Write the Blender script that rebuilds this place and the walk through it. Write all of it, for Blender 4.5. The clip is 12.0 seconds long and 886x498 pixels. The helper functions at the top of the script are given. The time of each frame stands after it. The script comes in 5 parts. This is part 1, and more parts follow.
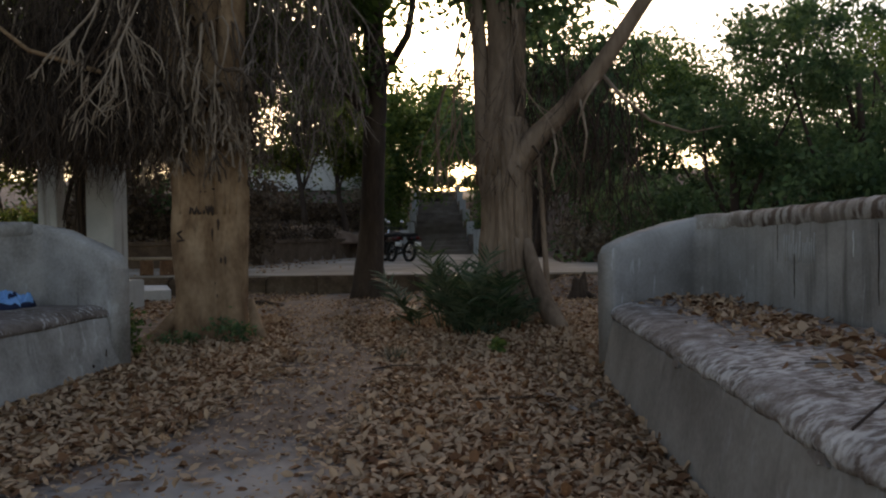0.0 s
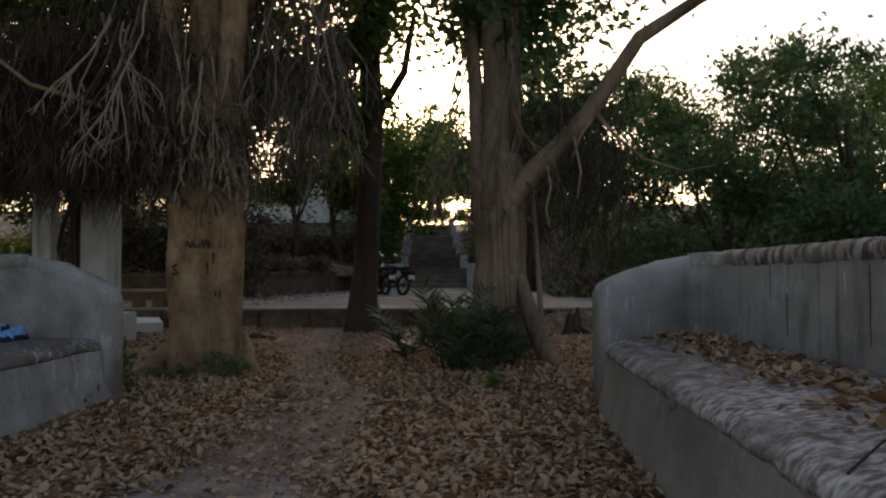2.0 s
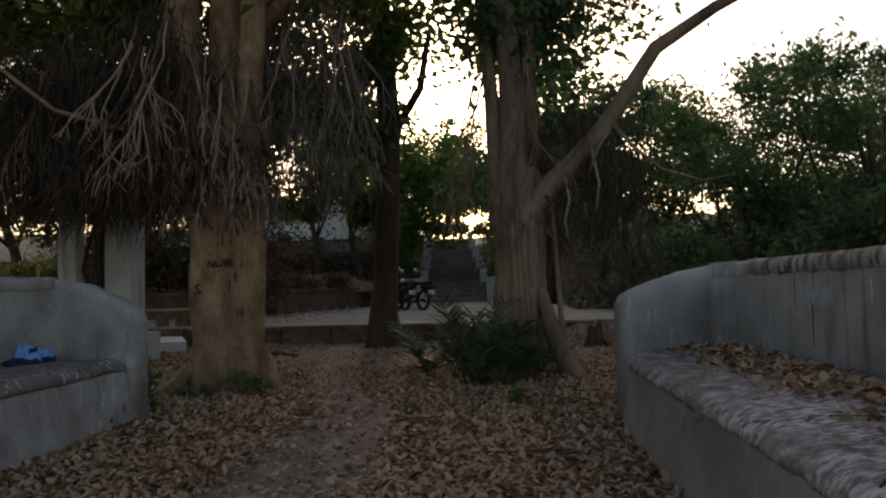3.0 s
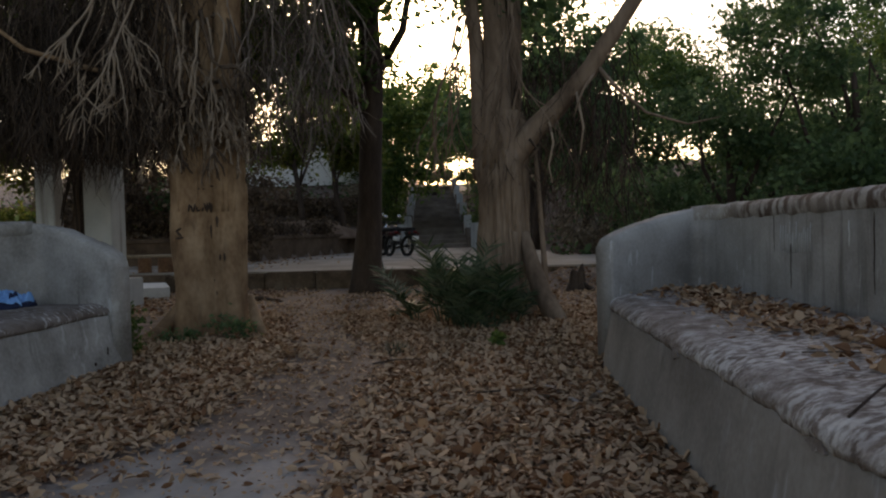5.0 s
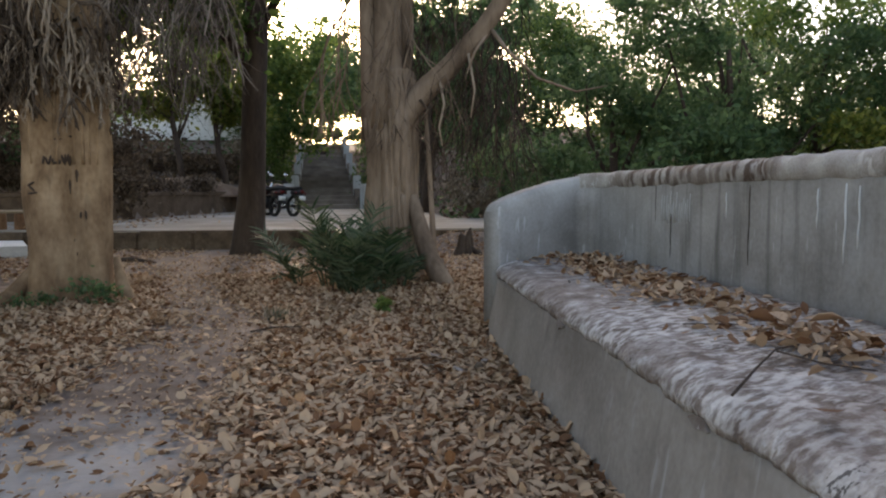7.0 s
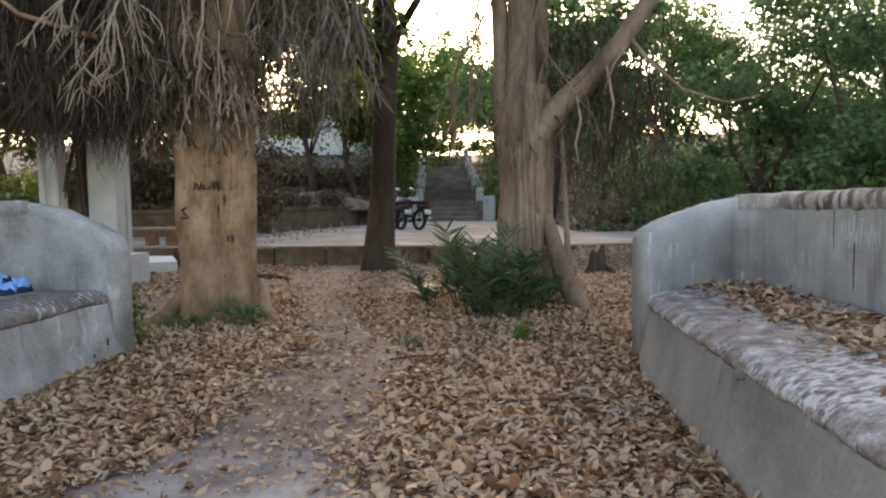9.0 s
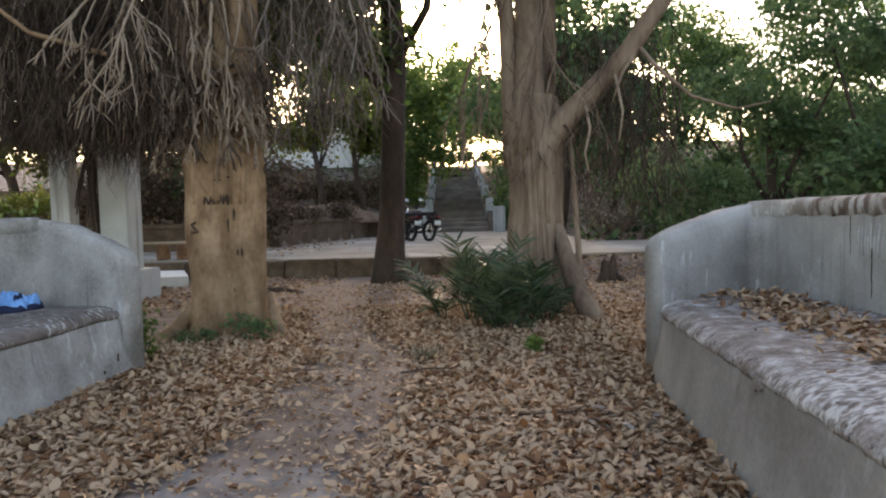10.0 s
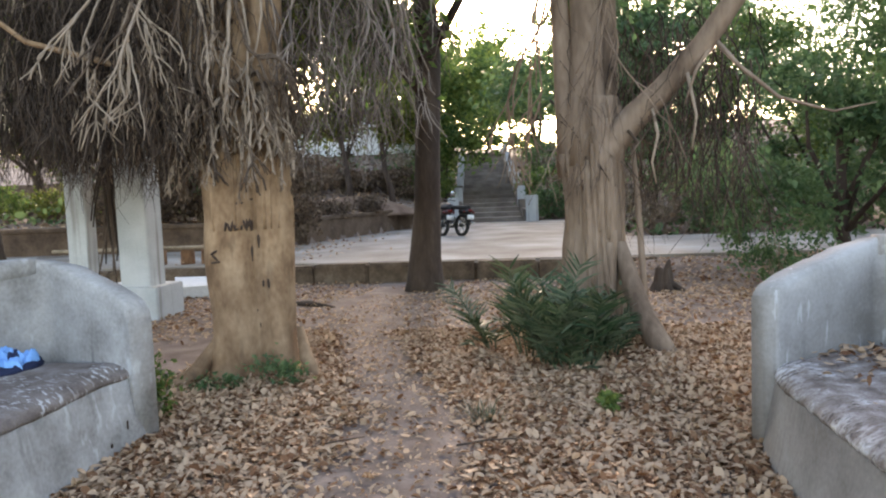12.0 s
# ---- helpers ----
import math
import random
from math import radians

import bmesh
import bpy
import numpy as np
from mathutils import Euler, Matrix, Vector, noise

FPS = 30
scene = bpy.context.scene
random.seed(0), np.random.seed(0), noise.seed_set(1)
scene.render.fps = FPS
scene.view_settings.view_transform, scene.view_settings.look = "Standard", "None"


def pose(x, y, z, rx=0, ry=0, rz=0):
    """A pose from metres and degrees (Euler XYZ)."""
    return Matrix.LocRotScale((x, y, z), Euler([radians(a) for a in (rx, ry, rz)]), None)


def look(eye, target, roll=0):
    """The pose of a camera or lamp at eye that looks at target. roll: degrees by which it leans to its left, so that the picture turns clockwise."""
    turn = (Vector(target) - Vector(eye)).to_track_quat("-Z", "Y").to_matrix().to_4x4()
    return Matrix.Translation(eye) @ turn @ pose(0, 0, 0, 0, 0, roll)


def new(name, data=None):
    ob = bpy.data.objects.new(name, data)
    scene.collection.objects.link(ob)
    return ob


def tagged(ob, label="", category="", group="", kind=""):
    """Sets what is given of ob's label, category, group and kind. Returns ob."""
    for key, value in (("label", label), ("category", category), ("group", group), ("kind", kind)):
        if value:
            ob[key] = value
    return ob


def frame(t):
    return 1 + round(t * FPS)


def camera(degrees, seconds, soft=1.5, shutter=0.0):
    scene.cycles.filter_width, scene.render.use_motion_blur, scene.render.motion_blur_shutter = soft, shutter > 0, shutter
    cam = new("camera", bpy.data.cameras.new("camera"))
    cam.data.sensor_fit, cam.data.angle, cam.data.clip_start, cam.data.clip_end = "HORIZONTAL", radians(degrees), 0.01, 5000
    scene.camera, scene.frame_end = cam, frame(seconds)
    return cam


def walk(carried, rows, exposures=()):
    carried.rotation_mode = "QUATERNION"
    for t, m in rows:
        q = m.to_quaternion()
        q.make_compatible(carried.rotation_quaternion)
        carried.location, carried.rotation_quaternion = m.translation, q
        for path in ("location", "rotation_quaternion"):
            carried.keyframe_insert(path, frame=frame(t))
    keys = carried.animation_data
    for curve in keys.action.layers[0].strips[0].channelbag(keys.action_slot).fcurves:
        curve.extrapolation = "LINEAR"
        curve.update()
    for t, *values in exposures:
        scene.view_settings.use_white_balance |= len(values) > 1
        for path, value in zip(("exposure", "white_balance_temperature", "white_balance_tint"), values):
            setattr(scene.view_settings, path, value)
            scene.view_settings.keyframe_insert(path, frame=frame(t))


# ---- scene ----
cam = camera(63.9, 12.0, soft=2.1)
PATH = [
    (0, (0.235, 0.726, 0.996), (0.116, 2.722, 0.962), -0.8),
    (0.5, (0.222, 0.684, 1.026), (0.134, 2.682, 1.021), -0.4),
    (1, (0.224, 0.7, 1.025), (0.149, 2.698, 1.045), -0.1),
    (1.5, (0.223, 0.701, 1.02), (0.146, 2.699, 1.057), -0.1),
    (2, (0.219, 0.697, 1.019), (0.12, 2.694, 1.078), -0.3),
    (2.5, (0.212, 0.68, 1.027), (0.075, 2.673, 1.135), -1.0),
    (4.5, (0.229, 0.728, 1.013), (0.065, 2.721, 1.007), -1.8),
    (5, (0.225, 0.699, 1.002), (0.113, 2.696, 0.95), -1.5),
    (5.5, (0.202, 0.712, 1.0), (0.212, 2.71, 0.906), -0.9),
    (6, (0.233, 0.77, 1.002), (0.374, 2.761, 0.877), -0.5),
    (6.5, (0.253, 0.809, 1.002), (0.485, 2.791, 0.855), -0.1),
    (8.5, (0.169, 1.098, 1.108), (0.084, 3.088, 0.921), -0.4),
    (9, (0.101, 1.091, 1.127), (-0.037, 3.082, 0.99), -0.7),
    (9.5, (0.103, 1.089, 1.127), (-0.06, 3.08, 1.019), -1.2),
    (10, (0.102, 1.129, 1.129), (-0.065, 3.119, 1.023), -1.5),
    (10.5, (0.057, 1.306, 1.114), (-0.134, 3.293, 0.988), -1.6),
    (11, (-0.002, 1.686, 1.147), (-0.24, 3.662, 0.946), -2.0),
    (11.5, (-0.014, 1.815, 1.425), (-0.313, 3.772, 1.139), -2.2),
    (12, (-0.166, 1.928, 1.494), (-0.406, 3.907, 1.336), -2.2),
]
EXPOSURES = [(t, stops, 8300 if t < 11.2 else 8050, 18) for t, stops in ((0, 1.05), (1.5, 1.0), (2.5, 0.6), (4.5, 0.9), (5.0, 0.95), (5.5, 1.65), (6.5, 2.0), (8.5, 2.75), (9.5, 2.6), (10.5, 2.5), (11, 2.75), (11.5, 3.6), (12, 3.2))]
walk(cam, [(t, look(eye, target, roll)) for t, eye, target, roll in PATH], EXPOSURES)

# ---- world and sun ----
SUN_ELEVATION, SUN_AZIMUTH = radians(19), radians(-5)  # azimuth from +y towards +x
world = bpy.data.worlds.new("sky")
scene.world = world
world.use_nodes = True
sky = world.node_tree.nodes.new("ShaderNodeTexSky")
sky.sky_type, sky.sun_disc = "NISHITA", False
sky.sun_elevation, sky.sun_rotation = SUN_ELEVATION, SUN_AZIMUTH
sky.air_density, sky.dust_density = 1.0, 1.6
background = world.node_tree.nodes["Background"]
background.inputs["Strength"].default_value = 0.13
world.node_tree.links.new(sky.outputs["Color"], background.inputs["Color"])
sun_data = bpy.data.lights.new("sun", "SUN")
sun_data.energy, sun_data.angle, sun_data.color = 0.6, radians(7), (1.0, 0.93, 0.83)
sun = new("sun", sun_data)
sun.matrix_world = look((math.sin(SUN_AZIMUTH) * math.cos(SUN_ELEVATION) * 60, math.cos(SUN_AZIMUTH) * math.cos(SUN_ELEVATION) * 60,
                         math.sin(SUN_ELEVATION) * 60), (0, 0, 0))

# ---- materials ----


def shade(name, colours, scale=4.0, rough=0.9, bump=0.3, fine=60.0, stretch=(1, 1, 1), island=0.0, random_ob=0.0,
          leaf=0.0, detail=6.0, metal=0.0, bump_distance=0.01):
    """A surface with a ramp of colours over two scales of noise, and relief from the finer one."""
    m = bpy.data.materials.new(name)
    m.use_nodes = True
    n, l = m.node_tree.nodes, m.node_tree.links
    bsdf, out = n["Principled BSDF"], n["Material Output"]
    coords, mapping = n.new("ShaderNodeNewGeometry"), n.new("ShaderNodeMapping")
    mapping.inputs["Scale"].default_value = stretch
    l.new(coords.outputs["Position"], mapping.inputs["Vector"])
    big, small = n.new("ShaderNodeTexNoise"), n.new("ShaderNodeTexNoise")
    big.inputs["Scale"].default_value, big.inputs["Detail"].default_value = scale, detail
    small.inputs["Scale"].default_value, small.inputs["Detail"].default_value = fine, 4.0
    for node in (big, small):
        l.new(mapping.outputs["Vector"], node.inputs["Vector"])
    blend = n.new("ShaderNodeMath")
    blend.operation = "MULTIPLY_ADD"
    l.new(small.outputs["Fac"], blend.inputs[0])
    blend.inputs[1].default_value = 0.35
    l.new(big.outputs["Fac"], blend.inputs[2])
    value = blend.outputs[0]
    if island or random_ob:
        info = n.new("ShaderNodeObjectInfo") if random_ob else coords
        add = n.new("ShaderNodeMath")
        add.operation = "MULTIPLY_ADD"
        l.new(info.outputs["Random" if random_ob else "Random Per Island"], add.inputs[0])
        add.inputs[1].default_value = island or random_ob
        l.new(value, add.inputs[2])
        value = add.outputs[0]
    ramp = n.new("ShaderNodeValToRGB")
    low, high = 0.45, 0.9 + island + random_ob
    while len(ramp.color_ramp.elements) < len(colours):
        ramp.color_ramp.elements.new(0.5)
    for i, (e, c) in enumerate(zip(ramp.color_ramp.elements, colours)):
        e.position, e.color = low + (high - low) * i / max(1, len(colours) - 1), (*c, 1)
    l.new(value, ramp.inputs["Fac"])
    l.new(ramp.outputs["Color"], bsdf.inputs["Base Color"])
    bsdf.inputs["Roughness"].default_value, bsdf.inputs["Metallic"].default_value = rough, metal
    bsdf.inputs["Specular IOR Level"].default_value = 0.3
    if bump:
        relief = n.new("ShaderNodeBump")
        relief.inputs["Strength"].default_value, relief.inputs["Distance"].default_value = bump, bump_distance
        l.new(blend.outputs[0], relief.inputs["Height"])
        l.new(relief.outputs["Normal"], bsdf.inputs["Normal"])
    if leaf:
        glow, mix = n.new("ShaderNodeBsdfTranslucent"), n.new("ShaderNodeMixShader")
        l.new(ramp.outputs["Color"], glow.inputs["Color"])
        mix.inputs[0].default_value = leaf
        l.new(bsdf.outputs[0], mix.inputs[1])
        l.new(glow.outputs[0], mix.inputs[2])
        l.new(mix.outputs[0], out.inputs["Surface"])
    return m


def streaked(m, colour, amount, scale=(9, 9, 0.6), low=0.55, high=0.7, patchy=0.0, turn=0.0):
    """Water streaks with a shape of their own run down over a surface made by shade()."""
    n, l = m.node_tree.nodes, m.node_tree.links
    bsdf = n["Principled BSDF"]
    coords, mapping, tex, ramp, mix = (n.new("ShaderNodeNewGeometry"), n.new("ShaderNodeMapping"), n.new("ShaderNodeTexNoise"),
                                       n.new("ShaderNodeValToRGB"), n.new("ShaderNodeMix"))
    mapping.vector_type = "TEXTURE"
    mapping.inputs["Scale"].default_value = tuple(1 / k for k in scale)
    mapping.inputs["Rotation"].default_value = (0, 0, radians(turn))
    tex.inputs["Scale"].default_value, tex.inputs["Detail"].default_value = 1.6, 5.0
    l.new(coords.outputs["Position"], mapping.inputs["Vector"])
    l.new(mapping.outputs["Vector"], tex.inputs["Vector"])
    l.new(tex.outputs["Fac"], ramp.inputs["Fac"])
    ramp.color_ramp.elements[0].position, ramp.color_ramp.elements[1].position = low, high
    ramp.color_ramp.elements[0].color, ramp.color_ramp.elements[1].color = (0, 0, 0, 1), (amount, amount, amount, 1)
    mix.data_type = "RGBA"
    source, factor = bsdf.inputs["Base Color"].links[0].from_socket, ramp.outputs["Color"]
    if patchy:
        where, only, both = n.new("ShaderNodeTexNoise"), n.new("ShaderNodeValToRGB"), n.new("ShaderNodeMath")
        where.inputs["Scale"].default_value, where.inputs["Detail"].default_value = patchy, 3.0
        l.new(coords.outputs["Position"], where.inputs["Vector"])
        l.new(where.outputs["Fac"], only.inputs["Fac"])
        only.color_ramp.elements[0].position, only.color_ramp.elements[1].position = 0.46, 0.6
        both.operation = "MULTIPLY"
        l.new(only.outputs["Color"], both.inputs[0])
        l.new(factor, both.inputs[1])
        factor = both.outputs[0]
    l.new(factor, mix.inputs[0])
    l.new(source, mix.inputs[6])
    mix.inputs[7].default_value = (*colour, 1)
    l.new(mix.outputs[2], bsdf.inputs["Base Color"])
    return m


plaster = streaked(streaked(shade("blue_grey_plaster", [(0.19, 0.178, 0.166), (0.268, 0.257, 0.246), (0.352, 0.342, 0.333)], 2.6, 0.92, 0.5, 45),
                            (0.066, 0.062, 0.058), 0.6, (11, 11, 0.7), 0.52, 0.72, 0.7), (0.52, 0.525, 0.53), 0.45, (17, 17, 3.0), 0.63, 0.69, 2.1)
plaster_base = streaked(streaked(shade("brown_grey_plaster", [(0.16, 0.14, 0.123), (0.232, 0.208, 0.187), (0.308, 0.282, 0.257)], 2.2, 0.92, 0.5, 40),
                                 (0.12, 0.102, 0.09), 0.6, (11, 11, 0.7), 0.5, 0.72, 0.8), (0.40, 0.40, 0.40), 0.5, (13, 13, 0.9), 0.60, 0.70, 1.3)
plaster_worn = streaked(streaked(shade("mouldy_plaster", [(0.175, 0.163, 0.15), (0.295, 0.281, 0.266), (0.405, 0.392, 0.377)], 3.0, 0.95, 0.6, 40),
                                 (0.085, 0.08, 0.073), 0.8, (9, 9, 1.3), 0.51, 0.66, 0.9), (0.54, 0.54, 0.54), 0.6, (9, 9, 4), 0.58, 0.70, 1.5)
seat_top = shade("flaking_lime_wash", [(0.10, 0.075, 0.063), (0.17, 0.135, 0.118), (0.27, 0.235, 0.215), (0.46, 0.44, 0.43)], 8.0, 0.95, 1.0, 70, detail=10.0, bump_distance=0.02)
seat_top = streaked(streaked(streaked(seat_top, (0.70, 0.68, 0.66), 0.62, (11, 27, 18), 0.43, 0.60, 0.9, 24), (0.13, 0.09, 0.07), 0.75, (9, 21, 14), 0.53, 0.61, 1.6, 30),
                    (0.04, 0.032, 0.028), 0.8, (16, 40, 20), 0.585, 0.62, 3.0, 24)
seat_brown = shade("dirty_brown_seat", [(0.10, 0.078, 0.066), (0.17, 0.138, 0.122), (0.25, 0.225, 0.21)], 6.0, 0.95, 1.0, 70, detail=9.0, bump_distance=0.02)
seat_brown = streaked(seat_brown, (0.50, 0.49, 0.48), 0.75, (10, 26, 14), 0.56, 0.61, 1.9, -24)
cap_top = streaked(streaked(shade("stained_cap", [(0.20, 0.17, 0.15), (0.31, 0.285, 0.265), (0.44, 0.425, 0.41)], 5.0, 0.95, 0.9, 90, detail=9.0),
                            (0.075, 0.046, 0.034), 0.9, (5, 11, 4), 0.44, 0.57, 1.1, 38), (0.62, 0.615, 0.61), 0.7, (7, 22, 9), 0.56, 0.64, 1.7, 30)
pillar_mat = streaked(shade("pale_concrete", [(0.33, 0.345, 0.35), (0.42, 0.435, 0.44), (0.50, 0.515, 0.52)], 2.0, 0.9, 0.2, 50), (0.16, 0.14, 0.12), 0.6, (7, 7, 0.4), 0.56, 0.7)
earth = shade("trodden_earth", [(0.085, 0.06, 0.048), (0.15, 0.112, 0.094), (0.22, 0.174, 0.15)], 3.2, 0.95, 0.9, 34, bump_distance=0.02)


def dusted(m, centre, radius, colour):
    """A pale ashy patch on the bare earth."""
    n, l = m.node_tree.nodes, m.node_tree.links
    bsdf = n["Principled BSDF"]
    coords, off, length, tex, add, ramp, mix = (n.new("ShaderNodeNewGeometry"), n.new("ShaderNodeVectorMath"), n.new("ShaderNodeVectorMath"), n.new("ShaderNodeTexNoise"),
                                                n.new("ShaderNodeMath"), n.new("ShaderNodeValToRGB"), n.new("ShaderNodeMix"))
    off.operation, length.operation, add.operation, mix.data_type = "SUBTRACT", "LENGTH", "MULTIPLY_ADD", "RGBA"
    off.inputs[1].default_value = centre
    tex.inputs["Scale"].default_value, tex.inputs["Detail"].default_value = 3.5, 8.0
    l.new(coords.outputs["Position"], off.inputs[0])
    l.new(coords.outputs["Position"], tex.inputs["Vector"])
    l.new(off.outputs[0], length.inputs[0])
    l.new(length.outputs["Value"], add.inputs[0])
    add.inputs[1].default_value = 0.5 / radius
    l.new(tex.outputs["Fac"], add.inputs[2])
    l.new(add.outputs[0], ramp.inputs["Fac"])
    ramp.color_ramp.elements[0].position, ramp.color_ramp.elements[1].position = 0.62, 0.98
    ramp.color_ramp.elements[0].color, ramp.color_ramp.elements[1].color = (0.62, 0.62, 0.62, 1), (0, 0, 0, 1)
    l.new(ramp.outputs["Color"], mix.inputs[0])
    l.new(bsdf.inputs["Base Color"].links[0].from_socket, mix.inputs[6])
    mix.inputs[7].default_value = (*colour, 1)
    l.new(mix.outputs[2], bsdf.inputs["Base Color"])
    return m


dusted(earth, (-0.95, 3.35, 0), 0.95, (0.40, 0.385, 0.37))
mound_mat = shade("reddish_earth", [(0.10, 0.06, 0.042), (0.16, 0.102, 0.073), (0.22, 0.152, 0.113)], 2.2, 0.95, 0.8, 26, bump_distance=0.03)
litter = shade("dry_leaves", [(0.085, 0.034, 0.016), (0.20, 0.096, 0.046), (0.31, 0.178, 0.098), (0.42, 0.285, 0.185)], 3.0, 0.8, 0.2, 90, island=1.0, leaf=0.1)
grey_litter = shade("grey_leaves", [(0.15, 0.118, 0.10), (0.24, 0.20, 0.175), (0.33, 0.285, 0.255)], 3.0, 0.85, 0.2, 90, island=0.6)
road_mat = shade("dusty_concrete_road", [(0.17, 0.14, 0.115), (0.26, 0.23, 0.20), (0.36, 0.335, 0.305)], 0.9, 0.9, 0.3, 25)
kerb_mat = shade("kerb_stone", [(0.05, 0.034, 0.024), (0.105, 0.073, 0.052), (0.18, 0.135, 0.10)], 3.5, 0.95, 1.0, 22)
wall_mat = shade("brown_masonry", [(0.05, 0.031, 0.021), (0.095, 0.062, 0.043), (0.145, 0.10, 0.072)], 2.0, 0.95, 0.8, 14, bump_distance=0.03)
step_mat = shade("weathered_steps", [(0.11, 0.088, 0.072), (0.17, 0.14, 0.118), (0.24, 0.205, 0.178)], 1.5, 0.9, 0.3, 20)
white_wall = shade("white_paint", [(0.62, 0.62, 0.62), (0.74, 0.74, 0.74), (0.8, 0.8, 0.8)], 1.0, 0.85, 0.1, 20)
bark_pale = streaked(shade("pale_fig_bark", [(0.115, 0.064, 0.034), (0.222, 0.138, 0.08), (0.33, 0.222, 0.138)], 5.0, 0.9, 0.7, 30, stretch=(1, 1, 0.6), bump_distance=0.015),
                     (0.10, 0.065, 0.04), 0.7, (5, 5, 1.2), 0.58, 0.7)
bark_grey = shade("grey_bark", [(0.085, 0.056, 0.039), (0.165, 0.115, 0.082), (0.255, 0.185, 0.138)], 3.0, 0.95, 0.9, 22, stretch=(1, 1, 0.3), bump_distance=0.025)
bark_dark = shade("dark_bark", [(0.028, 0.019, 0.015), (0.055, 0.038, 0.03), (0.09, 0.065, 0.052)], 4.0, 0.95, 0.9, 24, stretch=(1, 1, 0.3), bump_distance=0.025)
root_mat = shade("aerial_roots", [(0.035, 0.022, 0.015), (0.085, 0.058, 0.041), (0.15, 0.108, 0.079), (0.26, 0.197, 0.147)], 2.0, 0.95, 0.3, 40, random_ob=0.7)
# near-black colour carries the shade inside the root fringe
fibre_mat = shade("shaded_root_fibres", [(0.016, 0.011, 0.008), (0.038, 0.026, 0.019), (0.085, 0.06, 0.046)], 2.0, 0.95, 0.0, 40, island=0.6)
curtain_mat = shade("pale_root_fibres", [(0.06, 0.044, 0.036), (0.12, 0.092, 0.076), (0.20, 0.158, 0.132)], 2.0, 0.95, 0.0, 40, island=0.6)
leaf_green = shade("green_leaves", [(0.04, 0.08, 0.025), (0.075, 0.14, 0.035), (0.13, 0.19, 0.05)], 1.2, 0.5, 0.0, 20, island=0.7, leaf=0.55)
leaf_yellow = shade("yellow_green_leaves", [(0.05, 0.08, 0.015), (0.10, 0.14, 0.025), (0.17, 0.19, 0.04)], 1.2, 0.5, 0.0, 20, island=0.7, leaf=0.5)
leaf_dark = shade("dark_green_leaves", [(0.04, 0.085, 0.04), (0.075, 0.14, 0.06), (0.115, 0.185, 0.08)], 1.5, 0.5, 0.0, 20, island=0.6, leaf=0.55)
frond_mat = shade("palm_leaflets", [(0.014, 0.034, 0.014), (0.028, 0.056, 0.024), (0.08, 0.10, 0.055)], 2.0, 0.5, 0.0, 20, island=0.7, leaf=0.2)
dry_mat = shade("dry_twigs", [(0.10, 0.075, 0.05), (0.20, 0.155, 0.11), (0.30, 0.24, 0.18)], 2.0, 0.9, 0.0, 30, island=0.6)
brush_mat = shade("brown_brush", [(0.055, 0.037, 0.026), (0.105, 0.073, 0.052), (0.17, 0.122, 0.088)], 2.0, 0.9, 0.0, 30, island=0.7, leaf=0.15)
mark_mat = shade("carved_scars", [(0.035, 0.022, 0.016), (0.055, 0.036, 0.026)], 6.0, 0.95, 0.2, 40)
blue_cloth = shade("light_blue_cloth", [(0.11, 0.30, 0.62), (0.20, 0.44, 0.78)], 6.0, 0.85, 0.3, 120)
navy_cloth = shade("navy_cloth", [(0.008, 0.012, 0.035), (0.015, 0.024, 0.06)], 6.0, 0.85, 0.3, 120)
black_paint = shade("black_enamel", [(0.012, 0.012, 0.014), (0.02, 0.02, 0.022)], 3.0, 0.3, 0.0)
rubber = shade("tyre_rubber", [(0.012, 0.012, 0.012), (0.025, 0.024, 0.023)], 8.0, 0.85, 0.2)
red_plastic = shade("red_lamp", [(0.10, 0.012, 0.01), (0.14, 0.018, 0.014)], 3.0, 0.25, 0.0)
maroon_paint = shade("maroon_paint", [(0.035, 0.014, 0.014), (0.06, 0.022, 0.02)], 3.0, 0.3, 0.0)
chrome = shade("chrome", [(0.6, 0.6, 0.6), (0.7, 0.7, 0.7)], 3.0, 0.15, 0.0, metal=1.0)
chalk_lit_slab_mat = shade("chalk_and_lit_slab", [(0.5, 0.5, 0.5), (0.62, 0.62, 0.61)], 20.0, 0.95, 0.2)
scratch_mat = shade("scratched_plaster", [(0.34, 0.34, 0.335), (0.44, 0.44, 0.435)], 20.0, 0.95, 0.2)
plate_mat = shade("plate_white", [(0.6, 0.6, 0.58), (0.7, 0.7, 0.68)], 5.0, 0.5, 0.0)
log_mat = shade("cut_logs", [(0.10, 0.05, 0.03), (0.2, 0.11, 0.065), (0.3, 0.18, 0.11)], 4.0, 0.9, 0.5, 30)

# ---- mesh tools ----
rng = np.random.default_rng(7)


